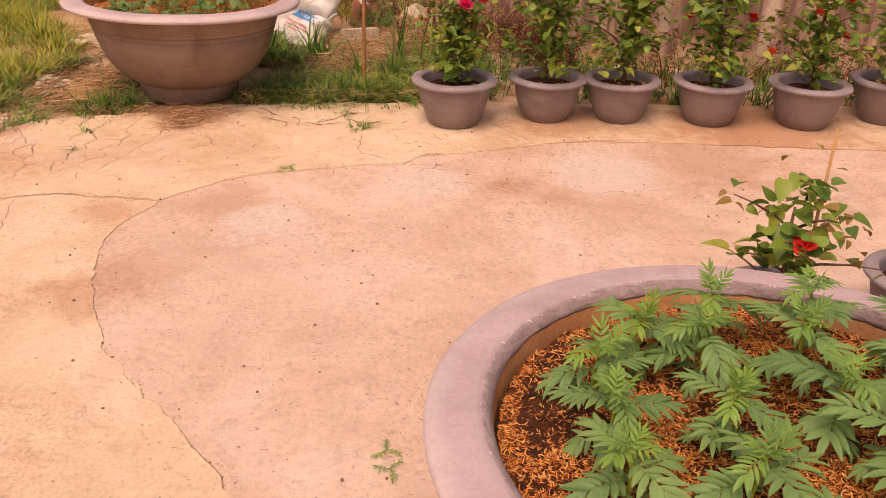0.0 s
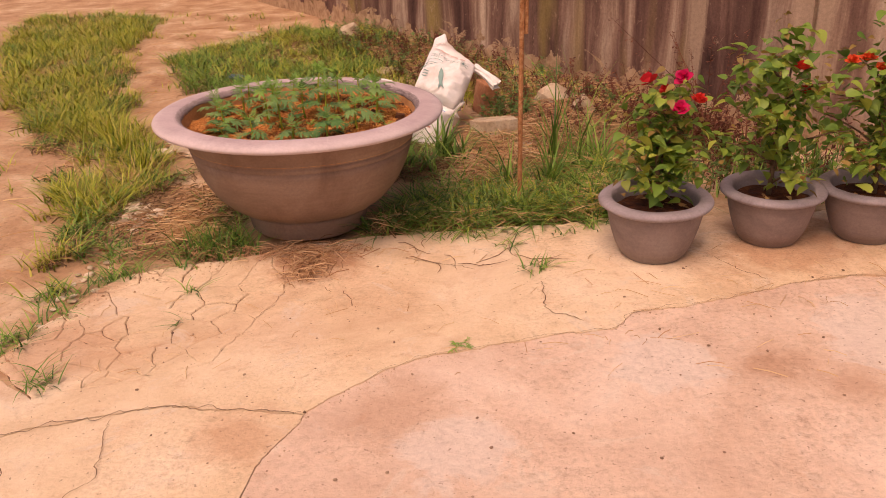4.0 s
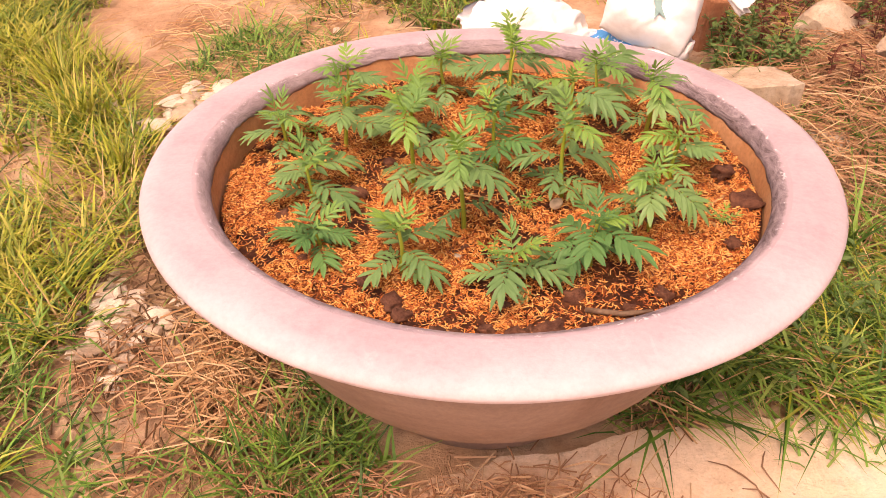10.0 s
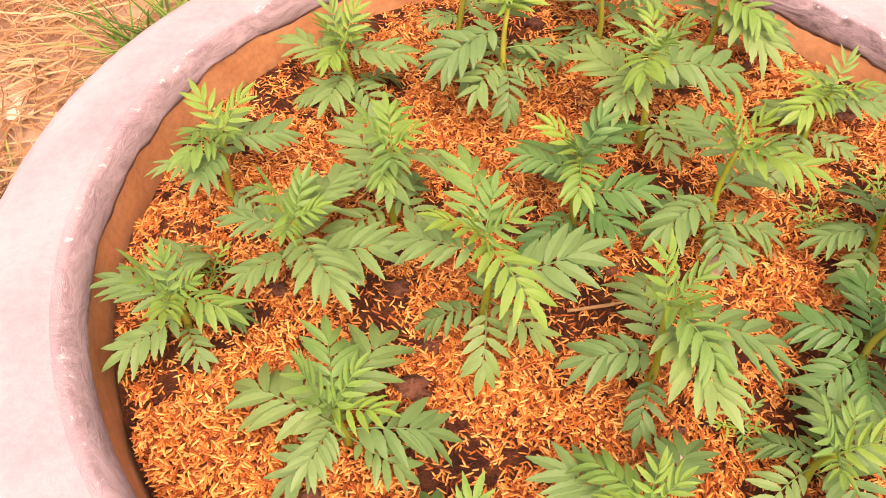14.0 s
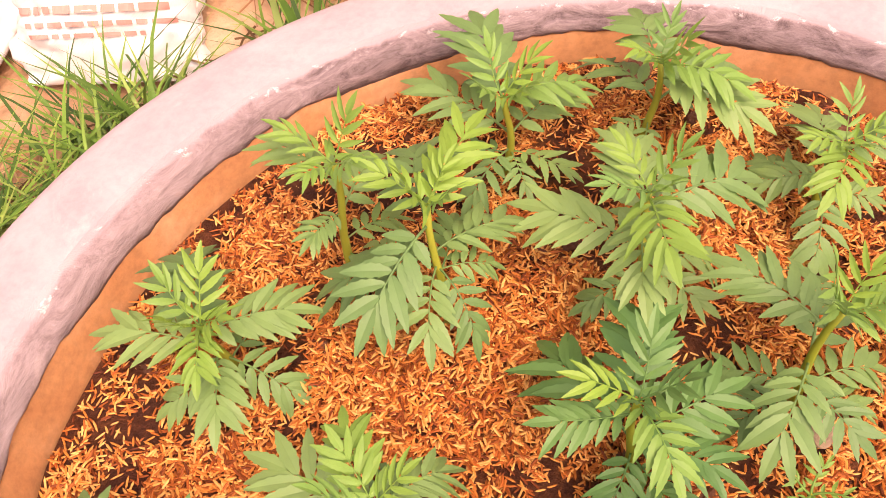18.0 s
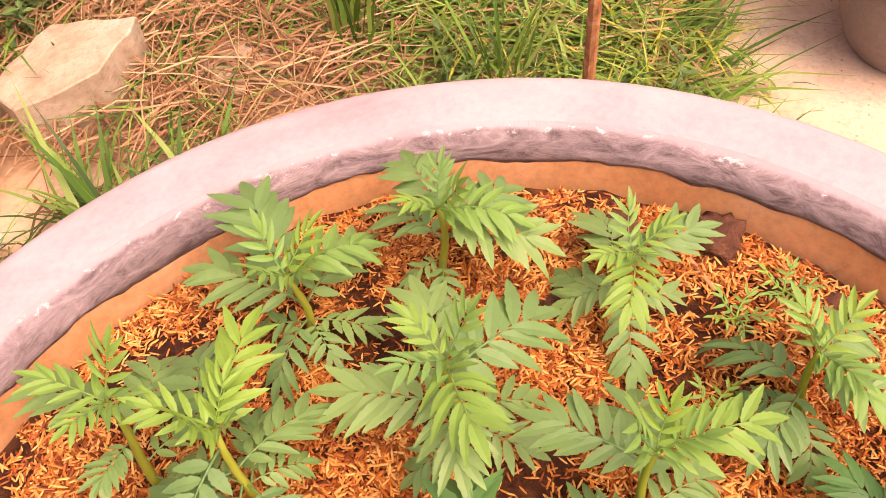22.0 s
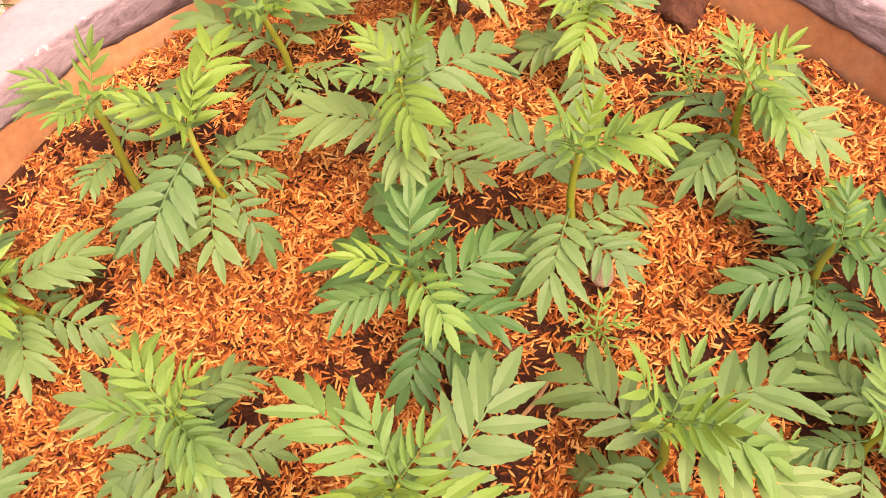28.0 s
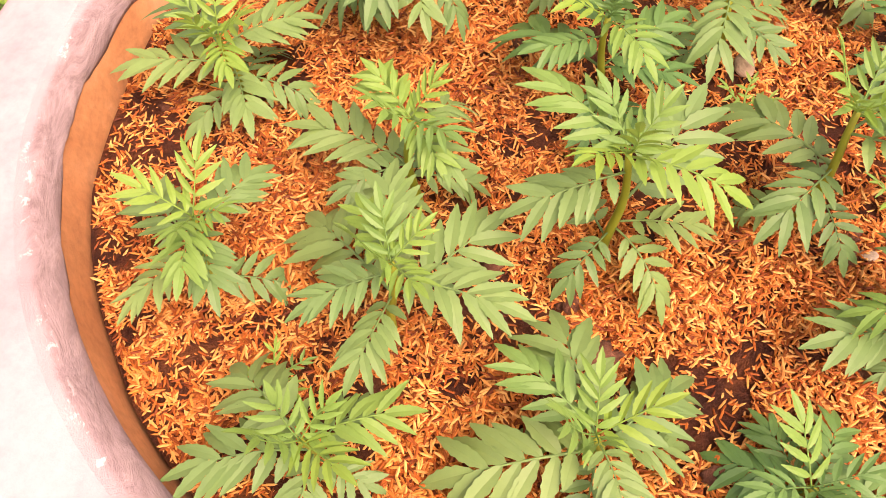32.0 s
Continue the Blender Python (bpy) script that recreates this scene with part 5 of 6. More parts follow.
def slack_sack(name, label, seed):
    """A half-empty sack lying back: a creased cushion with a pinched, uneven top and a loose mouth at one upper corner."""
    nu, nv, thick = 64, 56, 0.052
    top = lambda u: np.interp(u, (-1, -0.78, -0.45, -0.1, 0.6, 1), (0.452, 0.495, 0.445, 0.425, 0.392, 0.362))
    left = lambda v: np.interp(v, (0, 0.25, 1), (-0.105, -0.120, -0.166))
    right = lambda v: np.interp(v, (0, 0.3, 0.85, 1), (0.120, 0.132, 0.108, 0.094))
    verts, faces = [], []
    for side in (-1, 1):
        for j in range(nv + 1):
            for i in range(nu + 1):
                u, v = -1 + 2 * i / nu, j / nv
                x, z = float(left(v) + (right(v) - left(v)) * (u + 1) / 2), 0.07 + (float(top(u)) - 0.07) * v
                full = max(0.0, 1 - abs(u) ** 2.6) ** 0.6 * min(1.0, (v / 0.12) ** 0.5) * max(0.0, 1 - max(0, v - 0.45) / 0.55) ** 0.6
                ridge = 0.5 - abs(noise.noise((x * 8 + z * 5 + seed, z * 7 - x * 4, side)))
                crease = 0.034 * ridge + 0.014 * noise.noise((x * 17 + seed, z * 13, side * 2)) + 0.014 * (0.4 - abs(noise.noise((x * 26 - z * 20, z * 24 + seed, side)))) + 0.003 * noise.noise((x * 60, z * 55, seed))
                rim = max(0.0, 1 - abs(u) ** 8) * min(1.0, v / 0.05) * max(0.0, 1 - v ** 14)
                verts.append((x + 0.008 * noise.noise((z * 14, seed, 1)), side * (0.004 + thick * full) + side * crease * rim + 0.02 * noise.noise((x * 6, z * 4, seed)) , z + 0.012 * noise.noise((x * 22, 2, seed)) * v))
    m = (nu + 1) * (nv + 1)
    for j in range(nv):
        for i in range(nu):
            a = j * (nu + 1) + i
            faces += [(a, a + 1, a + nu + 2, a + nu + 1), (m + a + 1, m + a, m + a + nu + 1, m + a + nu + 2)]
    edge = [i for i in range(nu + 1)] + [(j * (nu + 1) + nu) for j in range(1, nv + 1)] + [nv * (nu + 1) + i for i in range(nu - 1, -1, -1)] + [j * (nu + 1) for j in range(nv - 1, 0, -1)]
    faces += [(edge[k], edge[k - 1], m + edge[k - 1], m + edge[k]) for k in range(len(edge))]
    root = new(name)
    tagged(root, label, "sack", "white sacks")
    part("body", link_mesh("body", verts, faces, SACK, True), root)
    # the gathered mouth: a pleated sleeve that widens to a torn end
    mouth, mf = [], []
    for k in range(9):
        s_ = k / 8
        c = Vector((0.085 + 0.150 * s_, 0.01 + 0.02 * s_, 0.368 - 0.01 * s_ - 0.035 * s_ * s_))
        for i in range(30):
            a = 2 * math.pi * i / 30
            r = (0.016 + 0.016 * abs(s_ - 0.35)) * (1 + 0.28 * math.sin(6 * a + 2 * s_)) + 0.006 * noise.noise((a, s_ * 4, seed))
            mouth.append((c.x + (0.02 * noise.noise((a * 2, 3, seed)) if k == 8 else 0) + 0.3 * r * math.sin(a), c.y + 0.6 * r * math.cos(a), c.z + r * math.sin(a)))
    mf = [(k * 30 + i, k * 30 + (i + 1) % 30, (k + 1) * 30 + (i + 1) % 30, (k + 1) * 30 + i) for k in range(8) for i in range(30)]
    part("gathered_mouth", link_mesh("gathered_mouth", mouth, mf, SACK, True), root, label="loose pleated mouth of the sack")
    return root, [v for v in verts[:m]]


rear, skin2 = slack_sack("sack", "crumpled white woven sack with faded green print, leaning back", 9.0)
rear.matrix_basis = Matrix(((0.918, -0.077, 0.387, 0.318), (-0.277, 0.567, 0.775, 1.01), (-0.282, -0.820, 0.499, 0.150), (0, 0, 0, 1)))
tv, tf = words("CH\u1ea4T X\u1eec L\u00dd N\u01af\u1edaC", 0.03)
span = max(v[0] for v in tv) - min(v[0] for v in tv)
tv = [(v[0] * 0.195 / span, v[1] * 0.95) for v in tv]
on_face(rear, "printed_words", tv, tf, GREENINK, (-0.015, 0.30), 0, skin2, "faded dark printed words")
for x, w in ((-0.105, 0.035), (-0.06, 0.045), (-0.01, 0.04), (0.035, 0.03)):
    on_face(rear, "printed_bar", *oblong(w, 0.008, 6), FADEDINK, (x, 0.345), 0, skin2)
for x, w in ((-0.12, 0.03), (-0.085, 0.025)):
    on_face(rear, "printed_bar", *oblong(w, 0.007, 6), FADEDINK, (x, 0.395), 0, skin2)
ring = [((0.036 + q) * math.cos(radians(12 * k)), (0.014 + q) * math.sin(radians(12 * k))) for k in range(31) for q in (0, 0.0035)]
on_face(rear, "printed_shape", ring, [(2 * k, 2 * k + 1, 2 * k + 3, 2 * k + 2) for k in range(30)], GREENINK, (-0.075, 0.265), 4, skin2, "oval printed outline")
fish = [(0.0, 0.07), (0.011, 0.045), (0.014, 0.01), (0.009, -0.03), (0.020, -0.07), (0.002, -0.05), (-0.011, -0.065), (-0.007, -0.03), (-0.012, 0.01), (-0.007, 0.045)]
on_face(rear, "printed_shape", fish, [tuple(range(10))], GREENINK, (0.005, 0.165), 24, skin2)
for k in range(7):
    a = radians(51 * k)
    on_face(rear, "printed_shape", [(0, 0), (0.038 * math.cos(a), 0.017 * math.sin(a) + 0.004), (0.042 * math.cos(a + 0.25), 0.019 * math.sin(a + 0.25))], [(0, 1, 2)], GREENINK, (-0.10, 0.225), -8, skin2)
for k in range(3):
    on_face(rear, "printed_bar", *oblong(0.03, 0.004, 4), GREENINK, (-0.085, 0.19 - 0.012 * k), -8, skin2)
low, skin3, nu = sack("sack", 0.36, 0.30, 0.12, 15.0, (-0.03, 0.03), "flattened white woven sack lying beside the planter", 0.2, 0.05)
low.matrix_basis = pose(0.12, 1.22, 0.0, -48, -6, 25)
prop = tagged(part("brick", link_mesh("brick", [(x * 0.035, y * 0.07, z * 0.17) for z in (0, 1) for x, y in ((-1, -1), (1, -1), (1, 1), (-1, 1))], [(3, 2, 1, 0), (4, 5, 6, 7), (0, 1, 5, 4), (1, 2, 6, 5), (2, 3, 7, 6), (3, 0, 4, 7)], BRICK)), "upright reddish brick propping up a sack", "brick")
bev = prop.modifiers.new("worn", "BEVEL")
bev.width, bev.segments = 0.008, 2
prop.matrix_basis = pose(0.57, 1.46, ground_z(0.57, 1.46) - 0.01, 4, 8, 30)


# ---- stones and rubble ----
def stone(x, y, size, seed, label, mat=STONE, sink=0.35, turn=0.0, cuts=7, tip=(0, 0)):
    ob = part("stone", with_material(lump(seed, size, 4, 0.16, 1.0, cuts), mat, False))
    z = 0.0 if on_slab(x, y) else ground_z(x, y)
    ob.matrix_basis = pose(x, y, z + size[2] * (1 - sink * 2) * 0.8, tip[0], tip[1], turn)
    return tagged(ob, label, "stone", "rubble stones")


block = part("stone", prism("stone", ragged([(-0.115, 0.075), (0.055, 0.105), (0.115, -0.07), (-0.02, -0.10), (-0.125, -0.015)], 0.03), 0.085, 0.13, STONE, (0.10, -0.16)))
block.matrix_basis = pose(0.66, 1.015, ground_z(0.66, 1.015) + 0.015, 0, 0, -8)
tagged(block, "large pale flat-topped broken stone block lying in straw", "stone", "rubble stones")
stone(0.965, 1.385, (0.125, 0.085, 0.085), 5, "large pale angular stone lying in dry weeds", turn=20, sink=0.12)
stone(1.085, 1.235, (0.085, 0.065, 0.065), 7, "pale angular stone lying in dry weeds", turn=70, sink=0.12)
stone(0.80, 0.80, (0.10, 0.065, 0.030), 8, "thin flat pale stone lying in straw", turn=10, sink=0.1)
stone(1.02, 0.80, (0.06, 0.05, 0.02), 9, "small flat pale stone in the grass", turn=40)
stone(-0.62, 3.75, (0.11, 0.10, 0.11), 12, "rounded pale stone by the wall", turn=0, sink=0.25)
stone(-0.12, 2.45, (0.13, 0.10, 0.04), 13, "flat pale stone by the wall", turn=30)
stone(-1.26, 3.55, (0.10, 0.07, 0.03), 14, "flat pale stone on bare earth", turn=10)
stone(-1.50, 4.05, (0.14, 0.06, 0.03), 15, "flat pale stone on bare earth", turn=-20)
stone(1.27, 0.62, (0.05, 0.035, 0.02), 16, "small pale stone beneath a potted shrub", turn=50)
stone(1.45, 0.42, (0.05, 0.04, 0.02), 17, "small pale stone beneath a potted shrub", turn=15)
stone(-0.875, 0.13, (0.036, 0.018, 0.016), 18, "flat broken piece of red brick in grass", BRICK, turn=-10)
stone(-0.72, -0.245, (0.026, 0.022, 0.010), 19, "small broken piece of red brick", BRICK, turn=30)
stone(-0.682, 0.043, (0.024, 0.020, 0.008), 22, "flat square pale plaster chip on rubble", PLASTERCHIP, turn=20, sink=-0.6, cuts=9)
stone(-0.68, -0.255, (0.018, 0.016, 0.008), 21, "small pale stone chip beside a brick piece", turn=30)
rng = random.Random(21)
for k in range(140):
    u = rng.random()
    if u < 0.55:
        x, y, s = rng.gauss(-0.735, 0.055), rng.gauss(0.045, 0.06), rng.uniform(0.010, 0.034)
    elif u < 0.66:
        x, y, s = rng.gauss(-0.66, 0.05), rng.gauss(-0.62, 0.14), rng.uniform(0.008, 0.020)
    elif u < 0.88:
        x, y, s = rng.gauss(-0.87, 0.09), rng.gauss(1.0, 0.07), rng.uniform(0.018, 0.055)
    else:
        x, y, s = rng.gauss(-0.66, 0.08), rng.gauss(0.55, 0.3), rng.uniform(0.012, 0.03)
    stone(x, y, (s, s * rng.uniform(0.5, 0.9), s * 0.34), 100 + k, "flat pale rubble chip lying on the earth", PLASTERCHIP if k % 3 else STONE, sink=-0.2, turn=rng.uniform(0, 360), cuts=4)
GRIT_STONE = varied("brown_grit", [(0.14, 0.08, 0.05), (0.30, 0.18, 0.12), (0.22, 0.13, 0.08), (0.40, 0.27, 0.18)], 0.9)
GRIT = [with_material(lump(60 + k, (1, 0.75, 0.5), 2, 0.35), GRIT_STONE, False) for k in range(3)]
for k in range(210):
    x, y = rng.uniform(-0.4, 3.2), rng.uniform(-2.9, -0.25)
    if on_slab(x, y) and math.hypot(x - 1.838, y + 2.886) > 0.3 and math.hypot(x, y) > 0.3:
        s = rng.uniform(0.002, 0.0055)
        ob = part("pebble", rng.choice(GRIT), None, pose(x, y, s * 0.5 - 0.001, 0, 0, rng.uniform(0, 360)) @ Matrix.Scale(s, 4))
        tagged(ob, "tiny dark pebble lying on the concrete paving", "pebble", "loose grit")

# ---- grass, straw and weeds ----
STRIP = [(-3.6, 3.9), (-2.35, 1.84), (-1.37, 0.63), (-1.1, 0.1), (-0.95, -0.21), (-0.78, -0.46), (-0.76, 0.05), (-0.80, 0.43), (-1.05, 0.97), (-1.52, 1.63), (-1.96, 2.59), (-2.54, 4.1), (-2.7, 5.0), (-4.0, 5.2)]
BACK = [(-1.85, 3.2), (-1.6, 3.66), (-1.08, 4.3), (-0.45, 3.6), (-0.16, 2.95), (-0.05, 2.2), (0.1, 1.7), (-0.25, 1.5), (-0.6, 1.75), (-0.97, 1.95), (-1.28, 2.05)]
RIGHT = [(0.25, -0.12), (0.45, -0.06), (0.75, 0.0), (1.1, 0.08), (1.38, 0.12), (1.32, 0.5), (1.15, 0.66), (0.95, 0.52), (0.72, 0.42), (0.55, 0.36), (0.36, 0.20), (0.26, 0.0)]
NORTH = [(-0.28, 0.45), (0.05, 0.54), (0.32, 0.48), (0.48, 0.58), (0.5, 0.85), (0.40, 1.0), (0.1, 0.98), (-0.2, 1.0)]
WEST = [(-0.88, -0.42), (-0.24, -0.33), (-0.22, -0.1), (-0.36, 0.2), (-0.45, 0.5), (-0.62, 0.8), (-0.85, 0.5), (-0.86, 0.1)]
FOOT = [(-0.22, -0.34), (-0.12, -0.26), (-0.16, -0.12), (-0.34, -0.05), (-0.42, -0.24), (-0.34, -0.36)]
rng = random.Random(31)


def lawn(label, roots, tall, wide, mat, bend=0.6, upright=0.4):
    ob = part("grass", link_mesh("grass", *blades(roots, rng, tall, wide, bend, ground_z, upright), mat))
    tagged(ob, label, "grass", kind="stuff")


lawn("yellowing grass strip across the bare earth", tufted(STRIP, 1300, 13, 0.026, rng, 0.8, 2.6, 1.0), (0.04, 0.15), (0.004, 0.009), YELLOW, 1.0, 0.8)
lawn("short green grass among the yellow strip", tufted(STRIP, 820, 13, 0.026, rng, 0.95, 3.0, 4.0), (0.03, 0.12), (0.004, 0.009), GRASS, 1.1, 0.9)
lawn("thin dry grass among the yellow strip", tufted(STRIP, 420, 8, 0.03, rng, 0.6, 3.0, 14.0), (0.05, 0.16), (0.002, 0.004), TWIG, 1.2, 1.0)
lawn("green grass near the foot of the wall", tufted(BACK, 640, 13, 0.030, rng, 0.9, 2.6, 2.0), (0.04, 0.13), (0.004, 0.008), GRASS, 1.0, 0.8)
lawn("yellow-green grass near the foot of the wall", tufted(BACK, 420, 12, 0.034, rng, 0.8, 2.6, 12.0), (0.04, 0.12), (0.004, 0.008), YELLOW, 1.0, 0.9)
lawn("dense green grass along the paving edge", tufted(RIGHT, 560, 9, 0.018, rng, 0.6, 5.0, 3.0), (0.04, 0.155), (0.004, 0.011), GRASS, 1.4, 1.1)
lawn("yellow-green grass along the paving edge", tufted(RIGHT, 70, 9, 0.018, rng, 0.7, 5.0, 13.0), (0.05, 0.16), (0.004, 0.009), YELLOW, 1.2, 0.9)
lawn("dry bent grass along the paving edge", tufted(RIGHT, 110, 6, 0.03, rng, 0.5, 5.0, 15.0), (0.05, 0.15), (0.0015, 0.003), TWIG, 1.6, 1.3)
lawn("tall green grass behind the planter", tufted(NORTH, 130, 12, 0.02, rng, 0.6, 4.0, 5.0), (0.06, 0.20), (0.004, 0.009), GRASS, 1.1, 0.7)
lawn("grass tufts on the bare earth behind the planter", tufted([(-1.15, 1.35), (-0.85, 1.0), (-0.6, 1.2), (-0.4, 1.75), (-0.75, 1.65), (-1.0, 1.6)], 70, 14, 0.03, rng, 0.6, 4.0, 16.0), (0.03, 0.10), (0.004, 0.008), GRASS, 1.1, 1.0)
lawn("sparse grass on trampled earth", tufted(WEST, 55, 10, 0.02, rng, 0.95, 5.5, 6.0), (0.03, 0.09), (0.003, 0.007), GRASS, 1.3, 1.1)
lawn("fresh green tuft at the foot of the planter", scatter(FOOT, 300, rng, 0.75, 6.0, 7.0), (0.05, 0.13), (0.004, 0.008), GRASS, 0.9, 0.7)
lawn("green grass among the straw and stones", tufted([(0.42, 0.62), (0.58, 0.34), (0.98, 0.60), (1.15, 1.0), (1.0, 1.5), (0.6, 1.25)], 70, 9, 0.025, rng, 0.8, 5.0, 19.0), (0.05, 0.16), (0.004, 0.009), GRASS, 1.2, 0.9)
lawn("brownish grass along the foot of the wall", tufted([(1.2, 1.2), (0.5, 1.6), (-0.1, 2.3), (-0.6, 3.3), (-0.9, 4.2), (-0.4, 4.2), (0.3, 3.0), (1.5, 1.5)], 380, 11, 0.03, rng, 0.5, 3.0, 18.0), (0.04, 0.13), (0.003, 0.008), YELLOW, 1.2, 1.0)
lawn("thin grass scattered over the bare earth", tufted([(-5, -2), (-0.7, -2), (-0.65, 0.5), (-0.4, 2.2), (-1.2, 5.2), (-5, 5.2)], 420, 12, 0.035, rng, 0.9, 1.4, 8.0), (0.03, 0.09), (0.004, 0.008), YELLOW, 1.0, 0.9)
lawn("weedy grass under the potted shrubs", tufted([(1.3, 0.1), (3.6, 0.3), (3.6, 0.8), (1.9, 0.85), (1.3, 0.75)], 190, 11, 0.025, rng, 0.6, 3.0, 9.0), (0.05, 0.18), (0.005, 0.009), GRASS)
edge_roots = []
for _ in range(34):
    k = rng.randrange(5)
    (xa, ya), (xb, yb) = SLAB_EDGE[k], SLAB_EDGE[k + 1]
    u = rng.random()
    x, y, r = xa + (xb - xa) * u + rng.gauss(-0.03, 0.035), ya + (yb - ya) * u + rng.gauss(0.01, 0.03), rng.uniform(0.008, 0.026)
    edge_roots += [(x + rng.gauss(0, r), y + rng.gauss(0, r)) for _ in range(rng.randint(4, 16))]
on_top = lambda x, y: 0.0 if on_slab(x, y) else ground_z(x, y)
ob = part("grass", link_mesh("grass", *blades(edge_roots, rng, (0.02, 0.09), (0.003, 0.006), 1.2, on_top, 1.1), GRASS))
tagged(ob, "short grass creeping over the broken paving edge", "grass", kind="stuff")
tufts = []
for x, y, n, s in ((0.86, -0.41, 30, 0.05), (0.66, -0.17, 16, 0.05), (0.95, -0.10, 18, 0.05), (-0.25, -0.60, 16, 0.03), (-0.46, -1.14, 40, 0.05), (-0.72, -0.62, 60, 0.06), (0.52, -0.16, 18, 0.05), (1.05, -0.02, 26, 0.05), (-0.21, -0.81, 8, 0.02), (-0.7, -1.3, 60, 0.1), (0.76, -0.22, 20, 0.06)):
    tufts += [(rng.gauss(x, s * 0.5), rng.gauss(y, s * 0.5)) for _ in range(n)]
ob = part("grass", link_mesh("grass", *blades(tufts, rng, (0.025, 0.075), (0.003, 0.006), 1.3, lambda x, y: 0.0 if on_slab(x, y) else ground_z(x, y), 1.2), GRASS))
tagged(ob, "small grass tufts growing from cracks in the paving", "grass", kind="stuff")


def clump(x, y, n, tall, wide, lean, label, mat=GRASS):
    """A tussock of long arching blades."""
    roots = [(rng.gauss(0, 0.022), rng.gauss(0, 0.022)) for _ in range(n)]
    ob = part("grass_clump", link_mesh("grass_clump", *blades(roots, rng, tall, wide, lean, lambda a, b: 0.0, 0.28), mat))
    ob.matrix_basis = pose(x, y, ground_z(x, y) - 0.005)
    tagged(ob, label, "grass", "grass clumps")


clump(0.92, 0.62, 20, (0.26, 0.60), (0.006, 0.011), 0.35, "tall upright tussock of long grass by the post")
clump(0.90, 0.36, 26, (0.14, 0.32), (0.006, 0.011), 0.5, "tussock of long grass by the post")
clump(1.02, 0.60, 6, (0.40, 0.66), (0.005, 0.009), 0.75, "few long arching grass stems near the wall")
clump(0.75, 0.11, 60, (0.09, 0.20), (0.005, 0.009), 0.7, "long grass round the rusty post")
clump(0.82, 0.10, 56, (0.09, 0.19), (0.004, 0.008), 0.7, "long grass round the rusty post")
clump(0.86, 0.16, 30, (0.08, 0.18), (0.004, 0.008), 0.9, "yellowing long grass round the rusty post", YELLOW)
clump(0.60, 0.06, 18, (0.07, 0.16), (0.004, 0.008), 1.0, "long grass beside the planter")
clump(1.12, 0.62, 20, (0.18, 0.40), (0.006, 0.010), 0.9, "long grass leaning over dry weeds")
clump(0.42, 0.76, 26, (0.16, 0.30), (0.009, 0.015), 0.6, "broad-bladed grass beside a sack")
clump(0.52, 0.68, 22, (0.14, 0.26), (0.008, 0.014), 0.7, "broad-bladed grass behind the planter")
clump(0.18, 0.84, 26, (0.12, 0.28), (0.007, 0.012), 0.6, "long grass in front of a sack")
clump(0.74, 0.36, 30, (0.12, 0.28), (0.006, 0.010), 0.7, "long grass beside the planter")
clump(0.66, 0.20, 26, (0.08, 0.18), (0.005, 0.010), 0.8, "long grass beside the planter")
clump(-0.32, -0.25, 40, (0.07, 0.16), (0.004, 0.007), 0.5, "fresh green tuft beside the planter")
clump(-1.16, 0.88, 60, (0.12, 0.24), (0.004, 0.008), 0.6, "tall yellowing tussock in the grass strip", YELLOW)
clump(-1.32, 1.10, 60, (0.12, 0.24), (0.004, 0.008), 0.6, "tall yellowing tussock in the grass strip", YELLOW)
clump(-0.95, 0.62, 50, (0.10, 0.20), (0.004, 0.008), 0.6, "tall yellowing tussock in the grass strip", YELLOW)


def litter(label, roots, long, thick, mat, lift=0.02, floor=ground_z):
    tagged(part("straw", link_mesh("straw", *straws(roots, rng, long, thick, floor, lift), mat)), label, "straw", kind="stuff")


litter("dry straw and twigs by the planter's foot", scatter([(-0.66, 0.42), (-0.36, 0.26), (-0.24, -0.12), (-0.1, -0.26), (-0.3, -0.36), (-0.62, -0.3), (-0.74, -0.1)], 620, rng, 0.95, 6, 11), (0.03, 0.14), (0.0008, 0.0016), BROWNSTRAW, 0.03)
litter("small heap of dry straw against the planter", [(rng.gauss(-0.475, 0.05), rng.gauss(-0.03, 0.085)) for _ in range(330)] + [(rng.gauss(-0.36, 0.06), rng.gauss(-0.17, 0.04)) for _ in range(120)] + [(rng.gauss(-0.47, 0.05), rng.gauss(0.30, 0.10)) for _ in range(90)], (0.05, 0.15), (0.0009, 0.0018), TWIG, 0.05)
litter("dry straw scattered on bare earth behind the planter", scatter([(-1.1, 0.9), (-0.5, 0.65), (-0.2, 1.2), (-0.2, 2.2), (-0.9, 2.0), (-1.2, 1.5)], 900, rng, 0.5, 4, 51), (0.04, 0.16), (0.0008, 0.0018), TWIG, 0.025)
litter("heap of dry straw among stones", scatter([(0.42, 0.62), (0.58, 0.34), (0.98, 0.60), (1.15, 1.0), (1.0, 1.5), (0.6, 1.25)], 1500, rng, 0.6, 5, 12), (0.05, 0.26), (0.0007, 0.0017), BROWNSTRAW, 0.07)
litter("pale dry stalks on the straw heap", scatter([(0.46, 0.60), (0.60, 0.38), (0.92, 0.60), (1.05, 1.0), (0.7, 1.0)], 150, rng, 0.6, 5, 52), (0.06, 0.26), (0.0007, 0.0014), TWIG, 0.09)
litter("dry stalks along the foot of the wall", scatter([(0.9, 1.2), (1.3, 0.7), (1.7, 1.1), (1.6, 1.35), (0.6, 2.5), (-0.2, 3.5), (-0.4, 3.2), (0.5, 1.7)], 2200, rng, 0.4, 3, 13), (0.06, 0.26), (0.0008, 0.0018), BROWNSTRAW, 0.07)
